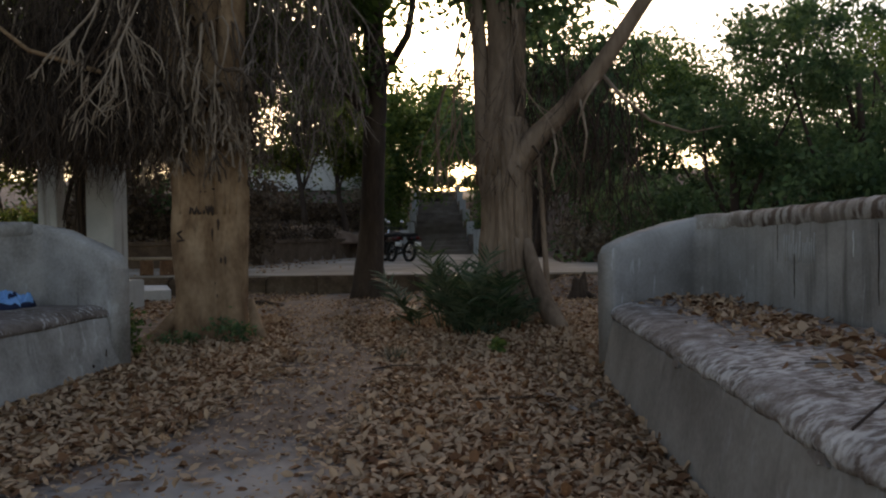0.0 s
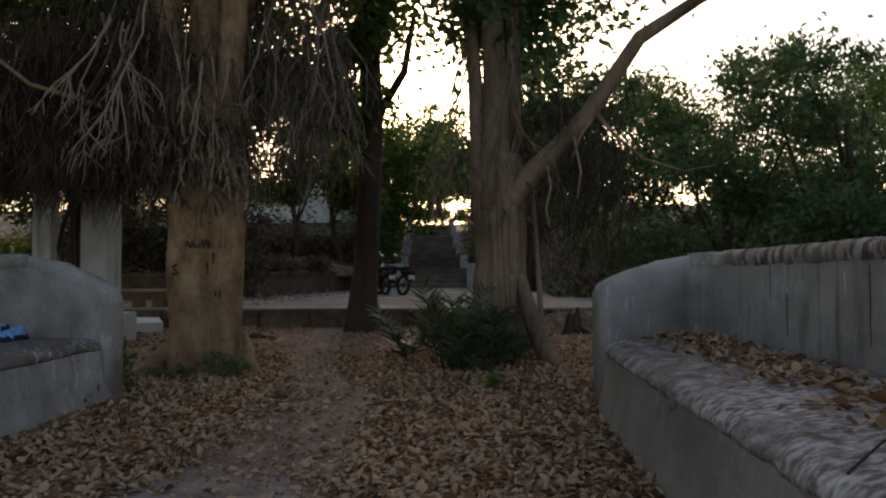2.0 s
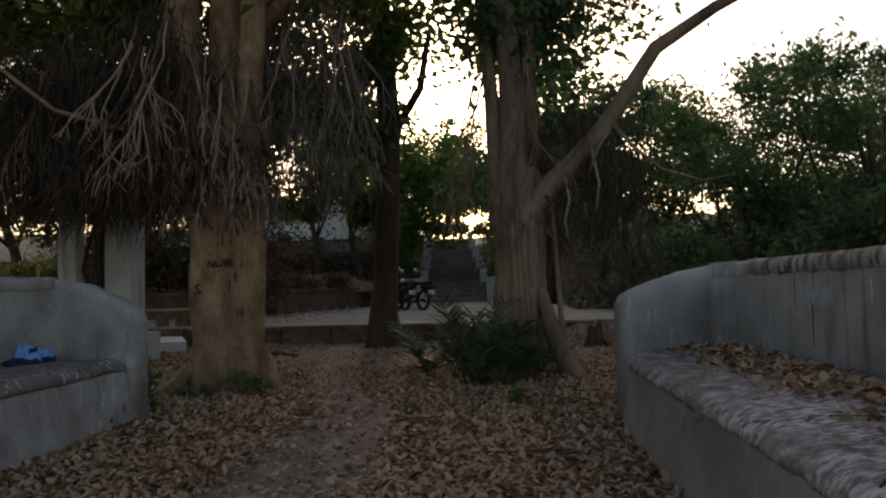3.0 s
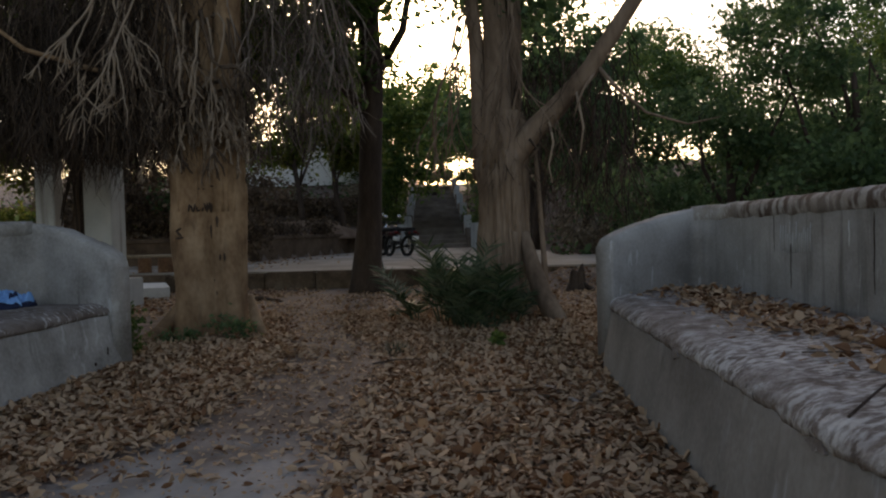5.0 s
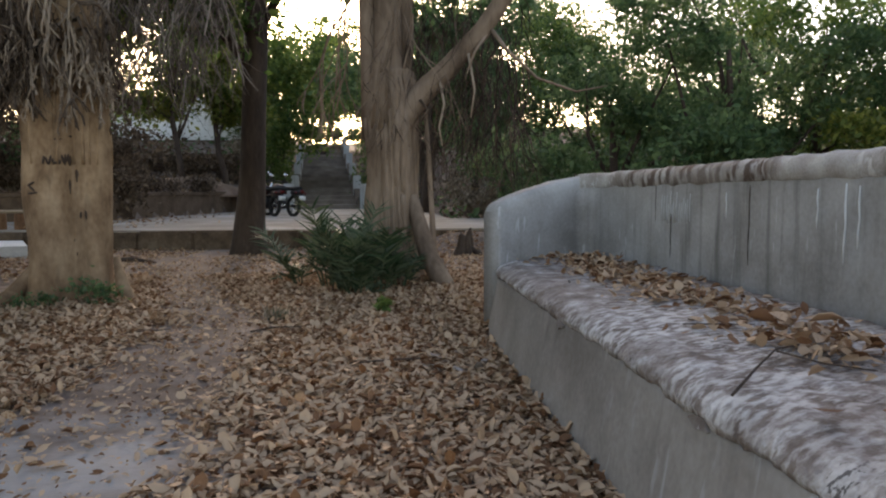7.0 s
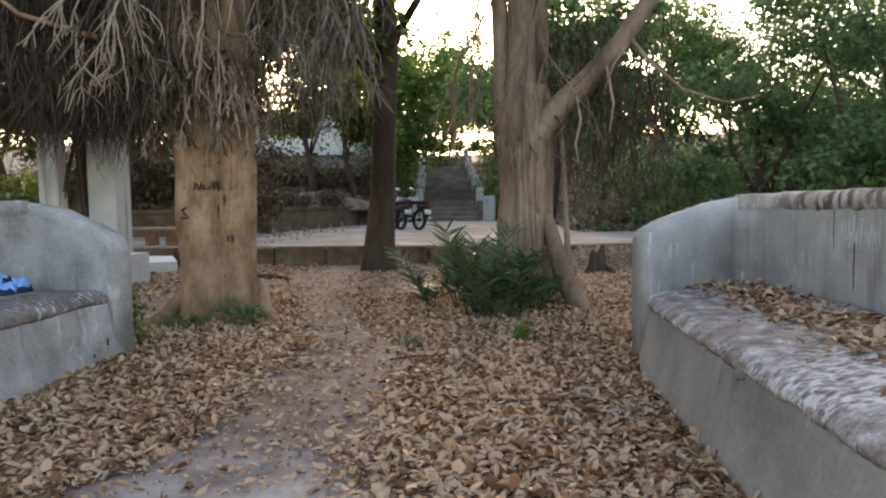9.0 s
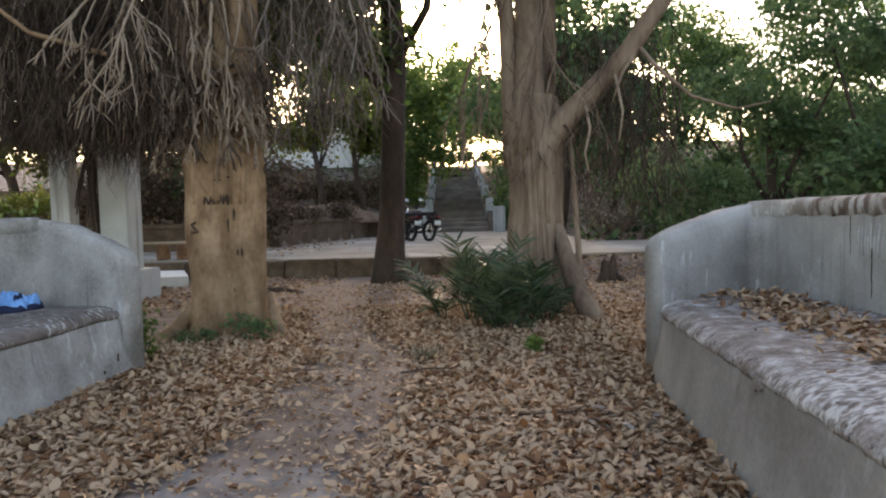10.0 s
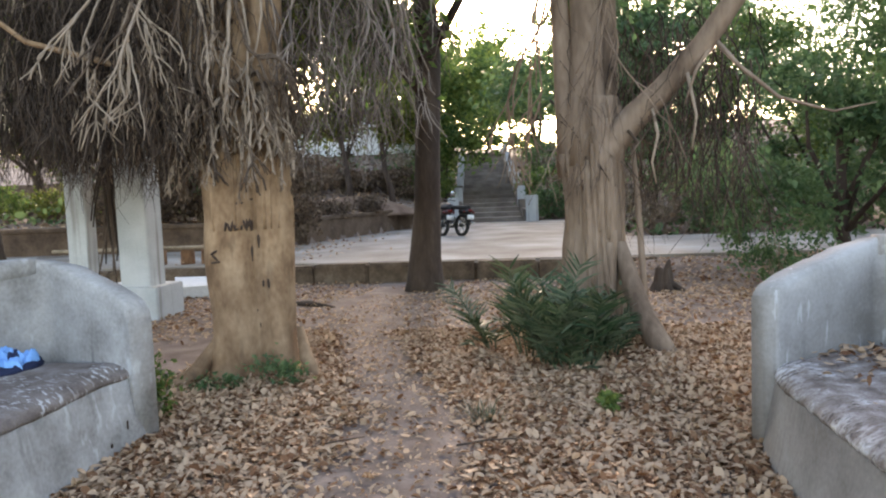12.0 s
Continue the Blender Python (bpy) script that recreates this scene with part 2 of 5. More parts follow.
class Acc:
    """Gathers tubes, leaves and plates into one mesh."""

    def __init__(self):
        self.v, self.f = [], []

    def tube(self, pts, radii, sides=6, cap=True):
        base, up = len(self.v), Vector((0.31, 0.17, 0.93))
        pts = [Vector(p) for p in pts]
        for i, p in enumerate(pts):
            d = (pts[min(i + 1, len(pts) - 1)] - pts[max(i - 1, 0)]).normalized()
            a = d.cross(up)
            a = a.normalized() if a.length > 1e-3 else d.orthogonal().normalized()
            b = d.cross(a)
            for k in range(sides):
                t = 2 * math.pi * k / sides
                self.v.append(p + (a * math.cos(t) + b * math.sin(t)) * radii[i])
        for i in range(len(pts) - 1):
            for k in range(sides):
                a, b = base + i * sides + k, base + i * sides + (k + 1) % sides
                self.f.append((a, b, b + sides, a + sides))
        if cap:
            self.f.append(tuple(base + k for k in range(sides))[::-1])
            self.f.append(tuple(base + (len(pts) - 1) * sides + k for k in range(sides)))
        return self

    def blade(self, p, d, n, length, width, droop=0.0, steps=3):
        """A tapered blade or leaflet, bent by droop."""
        base, side = len(self.v), d.cross(n).normalized() * width * 0.5
        for i in range(steps + 1):
            u = i / steps
            c = p + d * (length * u) + Vector((0, 0, -droop * length * u * u))
            w = 1 - u ** 1.6 if i else 0.5
            self.v += [c - side * w, c + side * w]
        for i in range(steps):
            a = base + 2 * i
            self.f.append((a, a + 1, a + 3, a + 2))
        return self

    def loft(self, rings, closed=True, caps=True):
        base, n = len(self.v), len(rings[0])
        for r in rings:
            self.v += [Vector(p) for p in r]
        for i in range(len(rings) - 1):
            for k in range(n if closed else n - 1):
                a, b = base + i * n + k, base + i * n + (k + 1) % n
                self.f.append((a, b, b + n, a + n))
        if caps:
            self.f.append(tuple(base + k for k in range(n))[::-1])
            self.f.append(tuple(base + (len(rings) - 1) * n + k for k in range(n)))
        return self

    def box(self, x0, x1, y0, y1, z0, z1, bevel=0.0):
        bm = bmesh.new()
        bmesh.ops.create_cube(bm, size=1)
        for v in bm.verts:
            v.co = Vector(((x0, x1)[v.co.x > 0], (y0, y1)[v.co.y > 0], (z0, z1)[v.co.z > 0]))
        if bevel:
            bmesh.ops.bevel(bm, geom=bm.edges[:], offset=bevel, segments=2, affect="EDGES")
        base = len(self.v)
        bm.verts.index_update()
        self.v += [v.co.copy() for v in bm.verts]
        self.f += [tuple(base + v.index for v in f.verts) for f in bm.faces]
        bm.free()
        return self

    def mesh(self, name, material, smooth=True):
        me = bpy.data.meshes.new(name)
        me.from_pydata([tuple(v) for v in self.v], [], self.f)
        me.validate()
        bm = bmesh.new()
        bm.from_mesh(me)
        bmesh.ops.recalc_face_normals(bm, faces=bm.faces[:])
        bm.to_mesh(me)
        bm.free()
        me.materials.append(material)
        if smooth:
            me.polygons.foreach_set("use_smooth", [True] * len(me.polygons))
        return me


def thing(name, at=(0, 0, 0), label="", category="", group="", kind=""):
    ob = new(name)
    ob.location = at
    return tagged(ob, label, category, group, kind)


def part(name, acc, material, parent, label="", smooth=True):
    """Links what acc holds, in world coordinates, as one mesh under a thing or a part."""
    ob = new(name, acc.mesh(name, material, smooth) if isinstance(acc, Acc) else acc)
    if parent is not None:
        ob.parent = parent
        at, p = Vector((0, 0, 0)), parent
        while p is not None:
            at += p.location
            p = p.parent
        ob.data.transform(Matrix.Translation(-at))
    return tagged(ob, label)


def quads_mesh(name, corners, material):
    """A mesh of many loose quads from an array (n, 4, 3)."""
    n = len(corners)
    me = bpy.data.meshes.new(name)
    me.vertices.add(4 * n)
    me.vertices.foreach_set("co", np.ascontiguousarray(corners, dtype=np.float32).ravel())
    me.loops.add(4 * n)
    me.loops.foreach_set("vertex_index", np.arange(4 * n, dtype=np.int32))
    me.polygons.add(n)
    me.polygons.foreach_set("loop_start", np.arange(0, 4 * n, 4, dtype=np.int32))
    me.polygons.foreach_set("loop_total", np.full(n, 4, dtype=np.int32))
    me.update(calc_edges=True)
    me.materials.append(material)
    return me


def leaf_quads(at, size, flat=0.0, spread=0.35, slim=0.5):
    """Diamond leaves, each bent along its rib, at the places given."""
    n = len(at)
    d = rng.normal(size=(n, 3))
    d[:, 2] = d[:, 2] * (1 - flat) - 0.25 * (1 - flat)
    d /= np.linalg.norm(d, axis=1)[:, None]
    s = np.cross(d, rng.normal(size=(n, 3)) * np.array([1 - flat, 1 - flat, 1]) + np.array([0, 0, flat]))
    s /= np.linalg.norm(s, axis=1)[:, None] + 1e-6
    up = np.cross(s, d)
    size = (size * rng.uniform(1 - spread, 1 + spread, n))[:, None]
    bend = rng.uniform(-0.25, 0.3, n)[:, None] * size
    mid = at + d * size * 0.45
    return np.stack([at, mid + s * size * slim * 0.5 + up * bend, at + d * size, mid - s * size * slim * 0.5 + up * bend], 1)


def dry_leaves(name, at, size, material, flat=0.74, slim=0.58):
    """Fallen leaves, each folded along its rib and curled, six corners apiece."""
    n = len(at)
    d = rng.normal(size=(n, 3))
    d[:, 2] = d[:, 2] * (1 - flat)
    d /= np.linalg.norm(d, axis=1)[:, None]
    s = np.cross(d, rng.normal(size=(n, 3)) * np.array([1 - flat, 1 - flat, 1]) + np.array([0, 0, flat]))
    s /= np.linalg.norm(s, axis=1)[:, None] + 1e-6
    up = np.cross(s, d)
    up *= np.sign(up[:, 2:3]) + (up[:, 2:3] == 0)
    size = (size * rng.uniform(0.4, 1.45, n))[:, None]
    wide = slim * rng.uniform(0.5, 1.25, n)[:, None]
    fold, curl = rng.uniform(-0.12, 0.3, n)[:, None] * size, rng.uniform(-0.12, 0.35, n)[:, None] * size
    side1, side2 = s * size * wide * 0.42, s * size * wide * 0.46
    a, b, tip = at + d * size * 0.28, at + d * size * 0.66, at + d * size + up * curl
    corners = np.stack([at, a + side1 + up * fold, b + side2 + up * (fold + 0.4 * curl), tip, b - side2 + up * (fold + 0.4 * curl), a - side1 + up * fold], 1)
    me = bpy.data.meshes.new(name)
    me.vertices.add(6 * n)
    me.vertices.foreach_set("co", np.ascontiguousarray(corners, dtype=np.float32).ravel())
    me.loops.add(8 * n)
    me.loops.foreach_set("vertex_index", (np.array([0, 1, 2, 3, 0, 3, 4, 5], dtype=np.int32)[None] + 6 * np.arange(n, dtype=np.int32)[:, None]).ravel())
    me.polygons.add(2 * n)
    me.polygons.foreach_set("loop_start", np.arange(0, 8 * n, 4, dtype=np.int32))
    me.polygons.foreach_set("loop_total", np.full(2 * n, 4, dtype=np.int32))
    me.update(calc_edges=True)
    me.materials.append(material)
    return me


def crown_points(blobs, n, clumps=40, clump_size=0.35):
    """Leaf places in uneven clumps through ellipsoids (x, y, z, rx, ry, rz)."""
    vol = np.array([b[3] * b[4] * b[5] for b in blobs]) ** 0.8
    out = []
    for b, share in zip(blobs, vol / vol.sum()):
        k, m = max(6, int(clumps * share)), int(n * share)
        c = rng.normal(size=(k, 3))
        c *= (rng.uniform(0.35, 1.0, k) ** 0.5 / np.linalg.norm(c, axis=1))[:, None]
        c = c * np.array(b[3:6]) + np.array(b[:3])
        which = rng.integers(0, k, m)
        scale = rng.uniform(0.5, 1.3, k)[which][:, None]
        out.append(c[which] + rng.normal(size=(m, 3)) * clump_size * scale * np.array([1, 1, 0.7]))
    return np.concatenate(out)


def wander(p, d, length, steps, wobble, pull=(0, 0, 0)):
    """A crooked line that starts at p."""
    pts, d, p = [Vector(p)], Vector(d).normalized(), Vector(p)
    for _ in range(steps):
        d = (d + Vector(rng.normal(size=3)) * wobble + Vector(pull)).normalized()
        p = p + d * (length / steps)
        pts.append(p.copy())
    return pts


def taper(a, b, n):
    return [a + (b - a) * i / (n - 1) for i in range(n)]


def smoothstep(a, b, x):
    u = min(1.0, max(0.0, (x - a) / (b - a)))
    return u * u * (3 - 2 * u)


# ---- ground ----
def ground_z(x, y):
    z = 0.03 * noise.noise((x * 0.5, y * 0.5, 0.3)) + 0.012 * noise.noise((x * 2.1, y * 2.1, 4.3))
    z -= 0.08 * smoothstep(10.5, 13.5, y)
    z += 0.25 * smoothstep(14.75, 14.95, y) + 0.29 * smoothstep(0.9, 1.8, x) * smoothstep(12.6, 14.4, y) * (1 - smoothstep(14.75, 14.95, y))
    corridor = smoothstep(-6.5, -5.0, x) * (1 - smoothstep(2.0, 4.5, x))
    start = 19.5 + 10.0 * corridor
    hill = 5.2 * smoothstep(start, start + 32, y)
    if x < -4.0:
        past = y - 18.5 - max(0.0, x + 6.3) * 4.17
        hill = max(hill if past > 0.2 else 0.0, 0.72 * smoothstep(0.2, 0.5, past) + 0.05 * max(0.0, min(past, 14)))
    return z + hill


def axis(lo, hi, step, far):
    near = np.arange(lo, hi + 1e-6, step)
    out = [hi + (far - hi) * (i / 14) ** 3 for i in range(1, 15)]
    back = [lo - (far + lo) * (i / 14) ** 3 for i in range(1, 15)]
    return back[::-1] + list(near) + out


xs, ys = axis(-9.0, 9.0, 0.2, 1500.0), axis(-2.0, 34.0, 0.2, 1500.0)
ground = Acc()
ground.v = [Vector((x, y, ground_z(x, y) if abs(x) < 120 and abs(y) < 160 else 5.0 * smoothstep(20, 60, y))) for y in ys for x in xs]
ground.f = [(j * len(xs) + i, j * len(xs) + i + 1, (j + 1) * len(xs) + i + 1, (j + 1) * len(xs) + i) for j in range(len(ys) - 1) for i in range(len(xs) - 1)]
tagged(part("ground", ground, earth, None), "bare brown trodden earth under trees with leaf litter", "ground", kind="structure")

# road and plaza, a slab raised behind a kerb
road = Acc()
road.loft([[(x, 14.75, -0.3), (x, 14.75, 0.27), (x, 16.5, 0.285), (x, 19.2 + (10.2 if -6.1 < x < 2.2 else 0), 0.29), (x, 19.2 + (10.2 if -6.1 < x < 2.2 else 0), -0.3)]
           for x in (-30, -16, -6.11, -6.09, -3, 0, 2.19, 2.21, 8, 16, 40)])
tagged(part("road", road, road_mat, None, smooth=False), "dusty pale concrete road and forecourt below the steps", "road", kind="structure")
kerb = thing("kerb", (0, 14.6, 0), "low brown stone kerb along the raised road", "kerb", kind="structure")
x = -16.0
while x < 1.3:
    w = 0.9 + 0.25 * rng.random()
    part("kerb_stone", Acc().box(x, x + w - 0.008, 14.42 + 0.05 * rng.random(), 14.745, -0.35, 0.235 + 0.04 * rng.random(), 0.035), kerb_mat, kerb, smooth=False)
    x += w


# ---- the two facing benches ----
MIDDLE = -0.77


def front_x(y, side=1):
    """The foot of the seat's front: curved away at the far end on one bench, straight with a slight bulge on the other."""
    if side < 0:
        return 1.085 - 0.045 * smoothstep(5.75, 6.0, y) + 0.008 * math.sin(y * 2.3)
    return 1.028 + 0.3 * max(0.0, y - 5.55) ** 2 + 1.2 * max(0.0, y - 5.95) + 0.006 * math.sin(y * 2.3)


# inner face of back and far end in one run, with its height along the way
RUN_CURVED = [(2.22, 2.0, 1.185), (2.24, 2.8, 1.18), (2.23, 3.6, 1.174), (2.2, 4.4, 1.168), (2.16, 5.2, 1.158), (2.1, 5.8, 1.15), (2.04, 6.15, 1.144), (1.98, 6.36, 1.138), (1.89, 6.40, 1.13),
              (1.75, 6.30, 1.095), (1.586, 6.185, 1.055), (1.45, 6.10, 1.02), (1.34, 6.03, 0.985), (1.24, 5.97, 0.945), (1.18, 5.935, 0.915), (1.155, 5.92, 0.87)]
RUN_STRAIGHT = [(2.22, 2.0, 1.165), (2.24, 2.8, 1.165), (2.21, 3.6, 1.165), (2.16, 4.4, 1.165), (2.08, 5.2, 1.16), (2.0, 5.8, 1.158), (1.93, 6.15, 1.155), (1.88, 6.27, 1.152), (1.80, 6.27, 1.142),
                (1.62, 6.20, 1.085), (1.46, 6.135, 1.035), (1.32, 6.08, 0.988), (1.2, 6.035, 0.94), (1.13, 6.01, 0.90), (1.095, 5.995, 0.855), (1.085, 5.99, 0.80)]


def bench(side, label, base_m, seat_m, back_m, cap_m):
    """A long built-in bench of plastered masonry; side 1 as drawn, -1 mirrored across the path."""
    flip = (lambda p: p) if side > 0 else (lambda p: (2 * MIDDLE - p[0], p[1], p[2]))
    ob = thing("park_bench", flip((1.6, 4.0, 0)), label, "bench", "benches facing each other")
    run = RUN_CURVED if side > 0 else RUN_STRAIGHT
    last = 6.3 if side > 0 else 6.08
    stations = [1.95 + (last - 1.95) * i / 150 for i in range(151)]

    def rough(a, b, c):
        return noise.noise((a, b + side * 9, c))
    body, seat = Acc(), Acc()
    rings, tops = [], []
    for y in stations:
        f = front_x(y, side)
        rings.append([flip(p) for p in ((f - 0.01, y, -0.2), (f, y, 0.0), (f + 0.037 + 0.008 * rough(y, 0.2, 0), y, 0.2), (f + 0.072 + 0.006 * rough(y * 2, 0.7, 0), y, 0.38), (f + 0.082, y, 0.44), (2.2, y, 0.44), (2.2, y, -0.2))])
        ragged = 1 if side > 0 else 0.35
        lip = (0.010 * rough(y * 2.2, 1, 0) + 0.010 * rough(y * 9, 2, 0) + 0.006 * rough(y * 25, 2, 3)) * ragged
        sag = (0.020 * rough(y * 1.6, 5, 0) + 0.016 * rough(y * 7, 6, 0) + 0.01 * rough(y * 22, 6, 1)) * ragged
        line = [(f + 0.10, 0.415 + sag), (f + 0.072 + lip, 0.418 + sag), (f + 0.066 + lip, 0.44 + 0.3 * sag), (f + 0.084 + lip, 0.466), (f + 0.122 + lip * 0.5, 0.487), (f + 0.17, 0.498), (f + 0.21, 0.503)]
        line += [(f + 0.21 + (2.01 - f) * u, 0.5) for u in (0.05, 0.1, 0.16, 0.22, 0.28, 0.34, 0.42, 0.5, 0.6, 0.7, 0.82, 0.94)]
        line = [(a, b + (0.012 * rough(a * 6, y * 6, 1) + 0.009 * rough(a * 17, y * 17, 2)) * (1 if i > 5 else 0.5) if i > 3 else b) for i, (a, b) in enumerate(line)]
        tops.append([flip((a, y, b)) for a, b in line] + [flip((2.19, y, 0.43)), flip((f + 0.1, y, 0.43))])
    part("base", body.loft(rings), base_m, ob, "plastered front with water streaks")
    part("seat", seat.loft(tops), seat_m, ob, "rough flaking seat top with a ragged lip")
    fine = []
    for a, b in zip(run, run[1:]):
        n = max(1, int((Vector(b) - Vector(a)).length / 0.05))
        fine += [tuple(a[k] + (b[k] - a[k]) * i / n for k in range(3)) for i in range(n)]
    fine.append(run[-1])
    wall, cap, thick = [], [], 0.17
    corner = max(range(len(fine)), key=lambda i: fine[i][1])
    for i, (x, y, z) in enumerate(fine):
        d = Vector(fine[min(i + 3, len(fine) - 1)][:2]) - Vector(fine[max(i - 3, 0)][:2])
        d.normalize()
        o = Vector((d.y, -d.x))
        if i < corner - 8:
            o = Vector((1, 0)) * 0.6 + o * 0.4
        o = o if o.x * 0.5 + o.y > -0.2 else -o
        wob = 0.006 * rough(i * 0.25, 3, 1)

        def q(t, h):
            return flip((x + o.x * t, y + o.y * t, h))
        top = z + 0.010 * rough(i * 0.35, 7, 2) + 0.008 * rough(i * 1.3, 3, 2)
        wall.append([q(wob, -0.2), q(wob, 0.5), q(wob * 1.5, 0.7), q(wob, top - 0.085), q(0.004, top - 0.02), q(0.02, top - 0.005), q(thick - 0.02, top - 0.005), q(thick, top - 0.03), q(thick, -0.2), q(thick * 0.5, -0.2)])
        fade = smoothstep(0, 10, corner - i)
        c = 0.003 + (0.013 + 0.008 * rough(i * 0.6, 8, 1) + 0.004 * rough(i * 2.1, 8, 5)) * fade
        cap.append([q(0.01, top - 0.115), q(-c * 0.5, top - 0.105 + 0.022 * rough(i * 0.5, 4, 4)), q(-c * 1.2, top - 0.06), q(-c * 0.8, top - 0.025), q(0.012, top - 0.002), q(0.04, top + 0.008), q(thick - 0.035, top + 0.008), q(thick + 0.01, top - 0.03), q(thick + 0.012, top - 0.085)])
    part("backrest", Acc().loft(wall), back_m, ob)
    part("coping", Acc().loft(cap[:corner + 1]), cap_m, ob, "rounded coping with brown stains")
    # upright end at the other side
    rings = []
    for u in range(13):
        x = 1.10 + 1.23 * (u / 12) ** 1.6
        top = 1.17 + 0.09 * min(1, u / 3) ** 0.5 + 0.006 * rough(u, 1, 1)
        rings.append([flip(p) for p in ((x, 1.73, -0.2), (x, 1.93, -0.2), (x, 1.935, top - 0.06), (x, 1.9, top - 0.01), (x, 1.83, top), (x, 1.76, top - 0.01), (x, 1.725, top - 0.06))])
    part("end_panel", Acc().loft(rings), plaster_worn, ob)
    return ob


new_bench = bench(1, "long grey plastered masonry bench, seat strewn with dry leaves", plaster_base, seat_top, plaster, cap_top)
old_bench = bench(-1, "long mouldy plastered masonry bench with a brown seat", plaster_worn, seat_brown, plaster_worn, plaster_worn)
for y, z, h in ((5.90, 0.157, 0.028), (5.72, 0.09, 0.012)):
    part("weep_hole", Acc().box(-2.628 + 0.02 * z, -2.606 - 0.1 * z, y - 0.008, y + 0.008, z - h, z + h, 0.003), mark_mat, old_bench, "narrow dark weep hole", smooth=False)


for y, w, h in ((4.02, 0.045, 0.026), (2.62, 0.05, 0.018)):
    ring = [(front_x(y) + 0.058, y + w * math.cos(t) * (1 + 0.3 * math.sin(3 * t + y)), 0.408 + h * math.sin(t) * (1 + 0.25 * math.sin(4 * t))) for t in np.linspace(0, 2 * math.pi, 19)[:-1]]
    part("broken_patch", Acc().loft([[(a - 0.002 + 0.09 * (c - 0.3), b, c) for a, b, c in ring], [(a + 0.03, b, c) for a, b, c in ring]]), seat_brown, new_bench, "broken brown patch under the lip", smooth=False)


def back_x(y):
    """The face of the curved bench's backrest at a place along it."""
    for a, b in zip(RUN_CURVED, RUN_CURVED[1:]):
        if a[1] <= y <= b[1]:
            return a[0] + (b[0] - a[0]) * (y - a[1]) / (b[1] - a[1])
    return 2.2


# pale scratched strokes, runs of lime wash and cracks on the backrest
strokes = thing("scratched_strokes", (2.13, 5.2, 0.8), "row of pale scratched tally strokes on the backrest", "graffiti")
for i in range(14):
    y = 5.38 - 0.027 * i + 0.005 * rng.normal()
    z, h = 0.81 + 0.012 * rng.normal(), rng.uniform(0.11, 0.19)
    x = back_x(y) - 0.002
    part("stroke", Acc().tube([(x, y, z), (x, y + 0.004, z + h * 0.5), (x, y - 0.003, z + h)], [0.003, 0.0045, 0.003], 5), scratch_mat, strokes)
for y, z0, z1, r in ((3.68, 0.70, 1.04, 0.006), (3.60, 0.77, 1.03, 0.005), (3.86, 0.84, 1.02, 0.004), (4.62, 0.86, 1.0, 0.004)):
    drip = thing("lime_run", (back_x(y), y, z0), "thin white run of lime wash down the backrest", "stain", "runs of lime wash")
    part("run", Acc().tube([(back_x(y) - 0.003, y + 0.004 * math.sin(9 * u), z1 + (z0 - z1) * u) for u in (0, 0.25, 0.5, 0.75, 1)], [r * 0.6, r, r * 0.8, r * 0.9, r * 0.4], 6), chalk_lit_slab_mat, drip)
for y, z0, z1 in ((5.465, 0.80, 1.06), (5.265, 0.58, 0.86), (4.4, 0.62, 1.04)):
    crack = thing("crack", (back_x(y), y, z0), "thin dark vertical crack in the plaster of the backrest", "crack", "cracks in the backrest")
    part("line", Acc().tube([(back_x(y) - 0.001, y + 0.006 * noise.noise((u * 5, y, 1)), z1 + (z0 - z1) * u / 8) for u in range(9)], [0.002, 0.004, 0.003, 0.004, 0.003, 0.004, 0.002, 0.003, 0.001], 5), mark_mat, crack)

# ---- trees ----
def add_tree(name, label, category="tree", at=(0, 0, 0), group=""):
    return thing(name, at, label, category, group)


def lobed_surface(centre, z0, z1, lobes, flare, thin=0.0, rough=0.03, seed=0.0):
    """The outline of stems grown into one, circles (x, y, r): a place on it for an angle and a height."""
    def at(t, z, grow=1.0):
        u, r = (z - z0) / (z1 - z0), 0.05
        for cx, cy, cr in lobes:
            along, off = cx * math.cos(t) + cy * math.sin(t), -cx * math.sin(t) + cy * math.cos(t)
            if abs(off) < cr:
                r = max(r, along + math.sqrt(cr * cr - off * off))
        r *= (1 - thin * u)
        r *= 1 + flare * math.exp(-(z - z0) / 0.22) * (0.6 + 0.7 * max(0, math.sin(3 * t + seed)) ** 2)
        r *= 1 + rough * noise.noise((math.cos(t) * 2 + seed, math.sin(t) * 2, z * 1.3)) * 2 + rough * noise.noise((math.cos(t) * 6, math.sin(t) * 6 + seed, z * 2.5))
        return Vector((centre[0] + r * grow * math.cos(t), centre[1] + r * grow * math.sin(t), z))
    return at


def lobed_trunk(at, z0, z1, rings=44, around=64):
    return Acc().loft([[at(2 * math.pi * k / around, z0 + (z1 - z0) * i / rings) for k in range(around)] for i in range(rings + 1)])


def strands(ob, at, count, z0, z1, material, low=0.010, high=0.032):
    """Roots fused to a trunk run down its sides, each a part of its own."""
    for _ in range(count):
        t, top = rng.uniform(-math.pi, 0.4), rng.uniform(z0 + 0.8, z1)
        bottom = max(z0 + 0.05, top - rng.uniform(0.7, 2.2))
        pts, drift = [], rng.normal() * 0.05
        n = max(5, int((top - bottom) * 7))
        for i in range(n + 1):
            t += drift * 0.3 + rng.normal() * 0.025
            pts.append(at(t, top + (bottom - top) * i / n, 0.985))
        r = rng.uniform(low, high)
        part("fused_root", Acc().tube(pts, taper(r, r * 0.6, len(pts)), 6), material, ob)


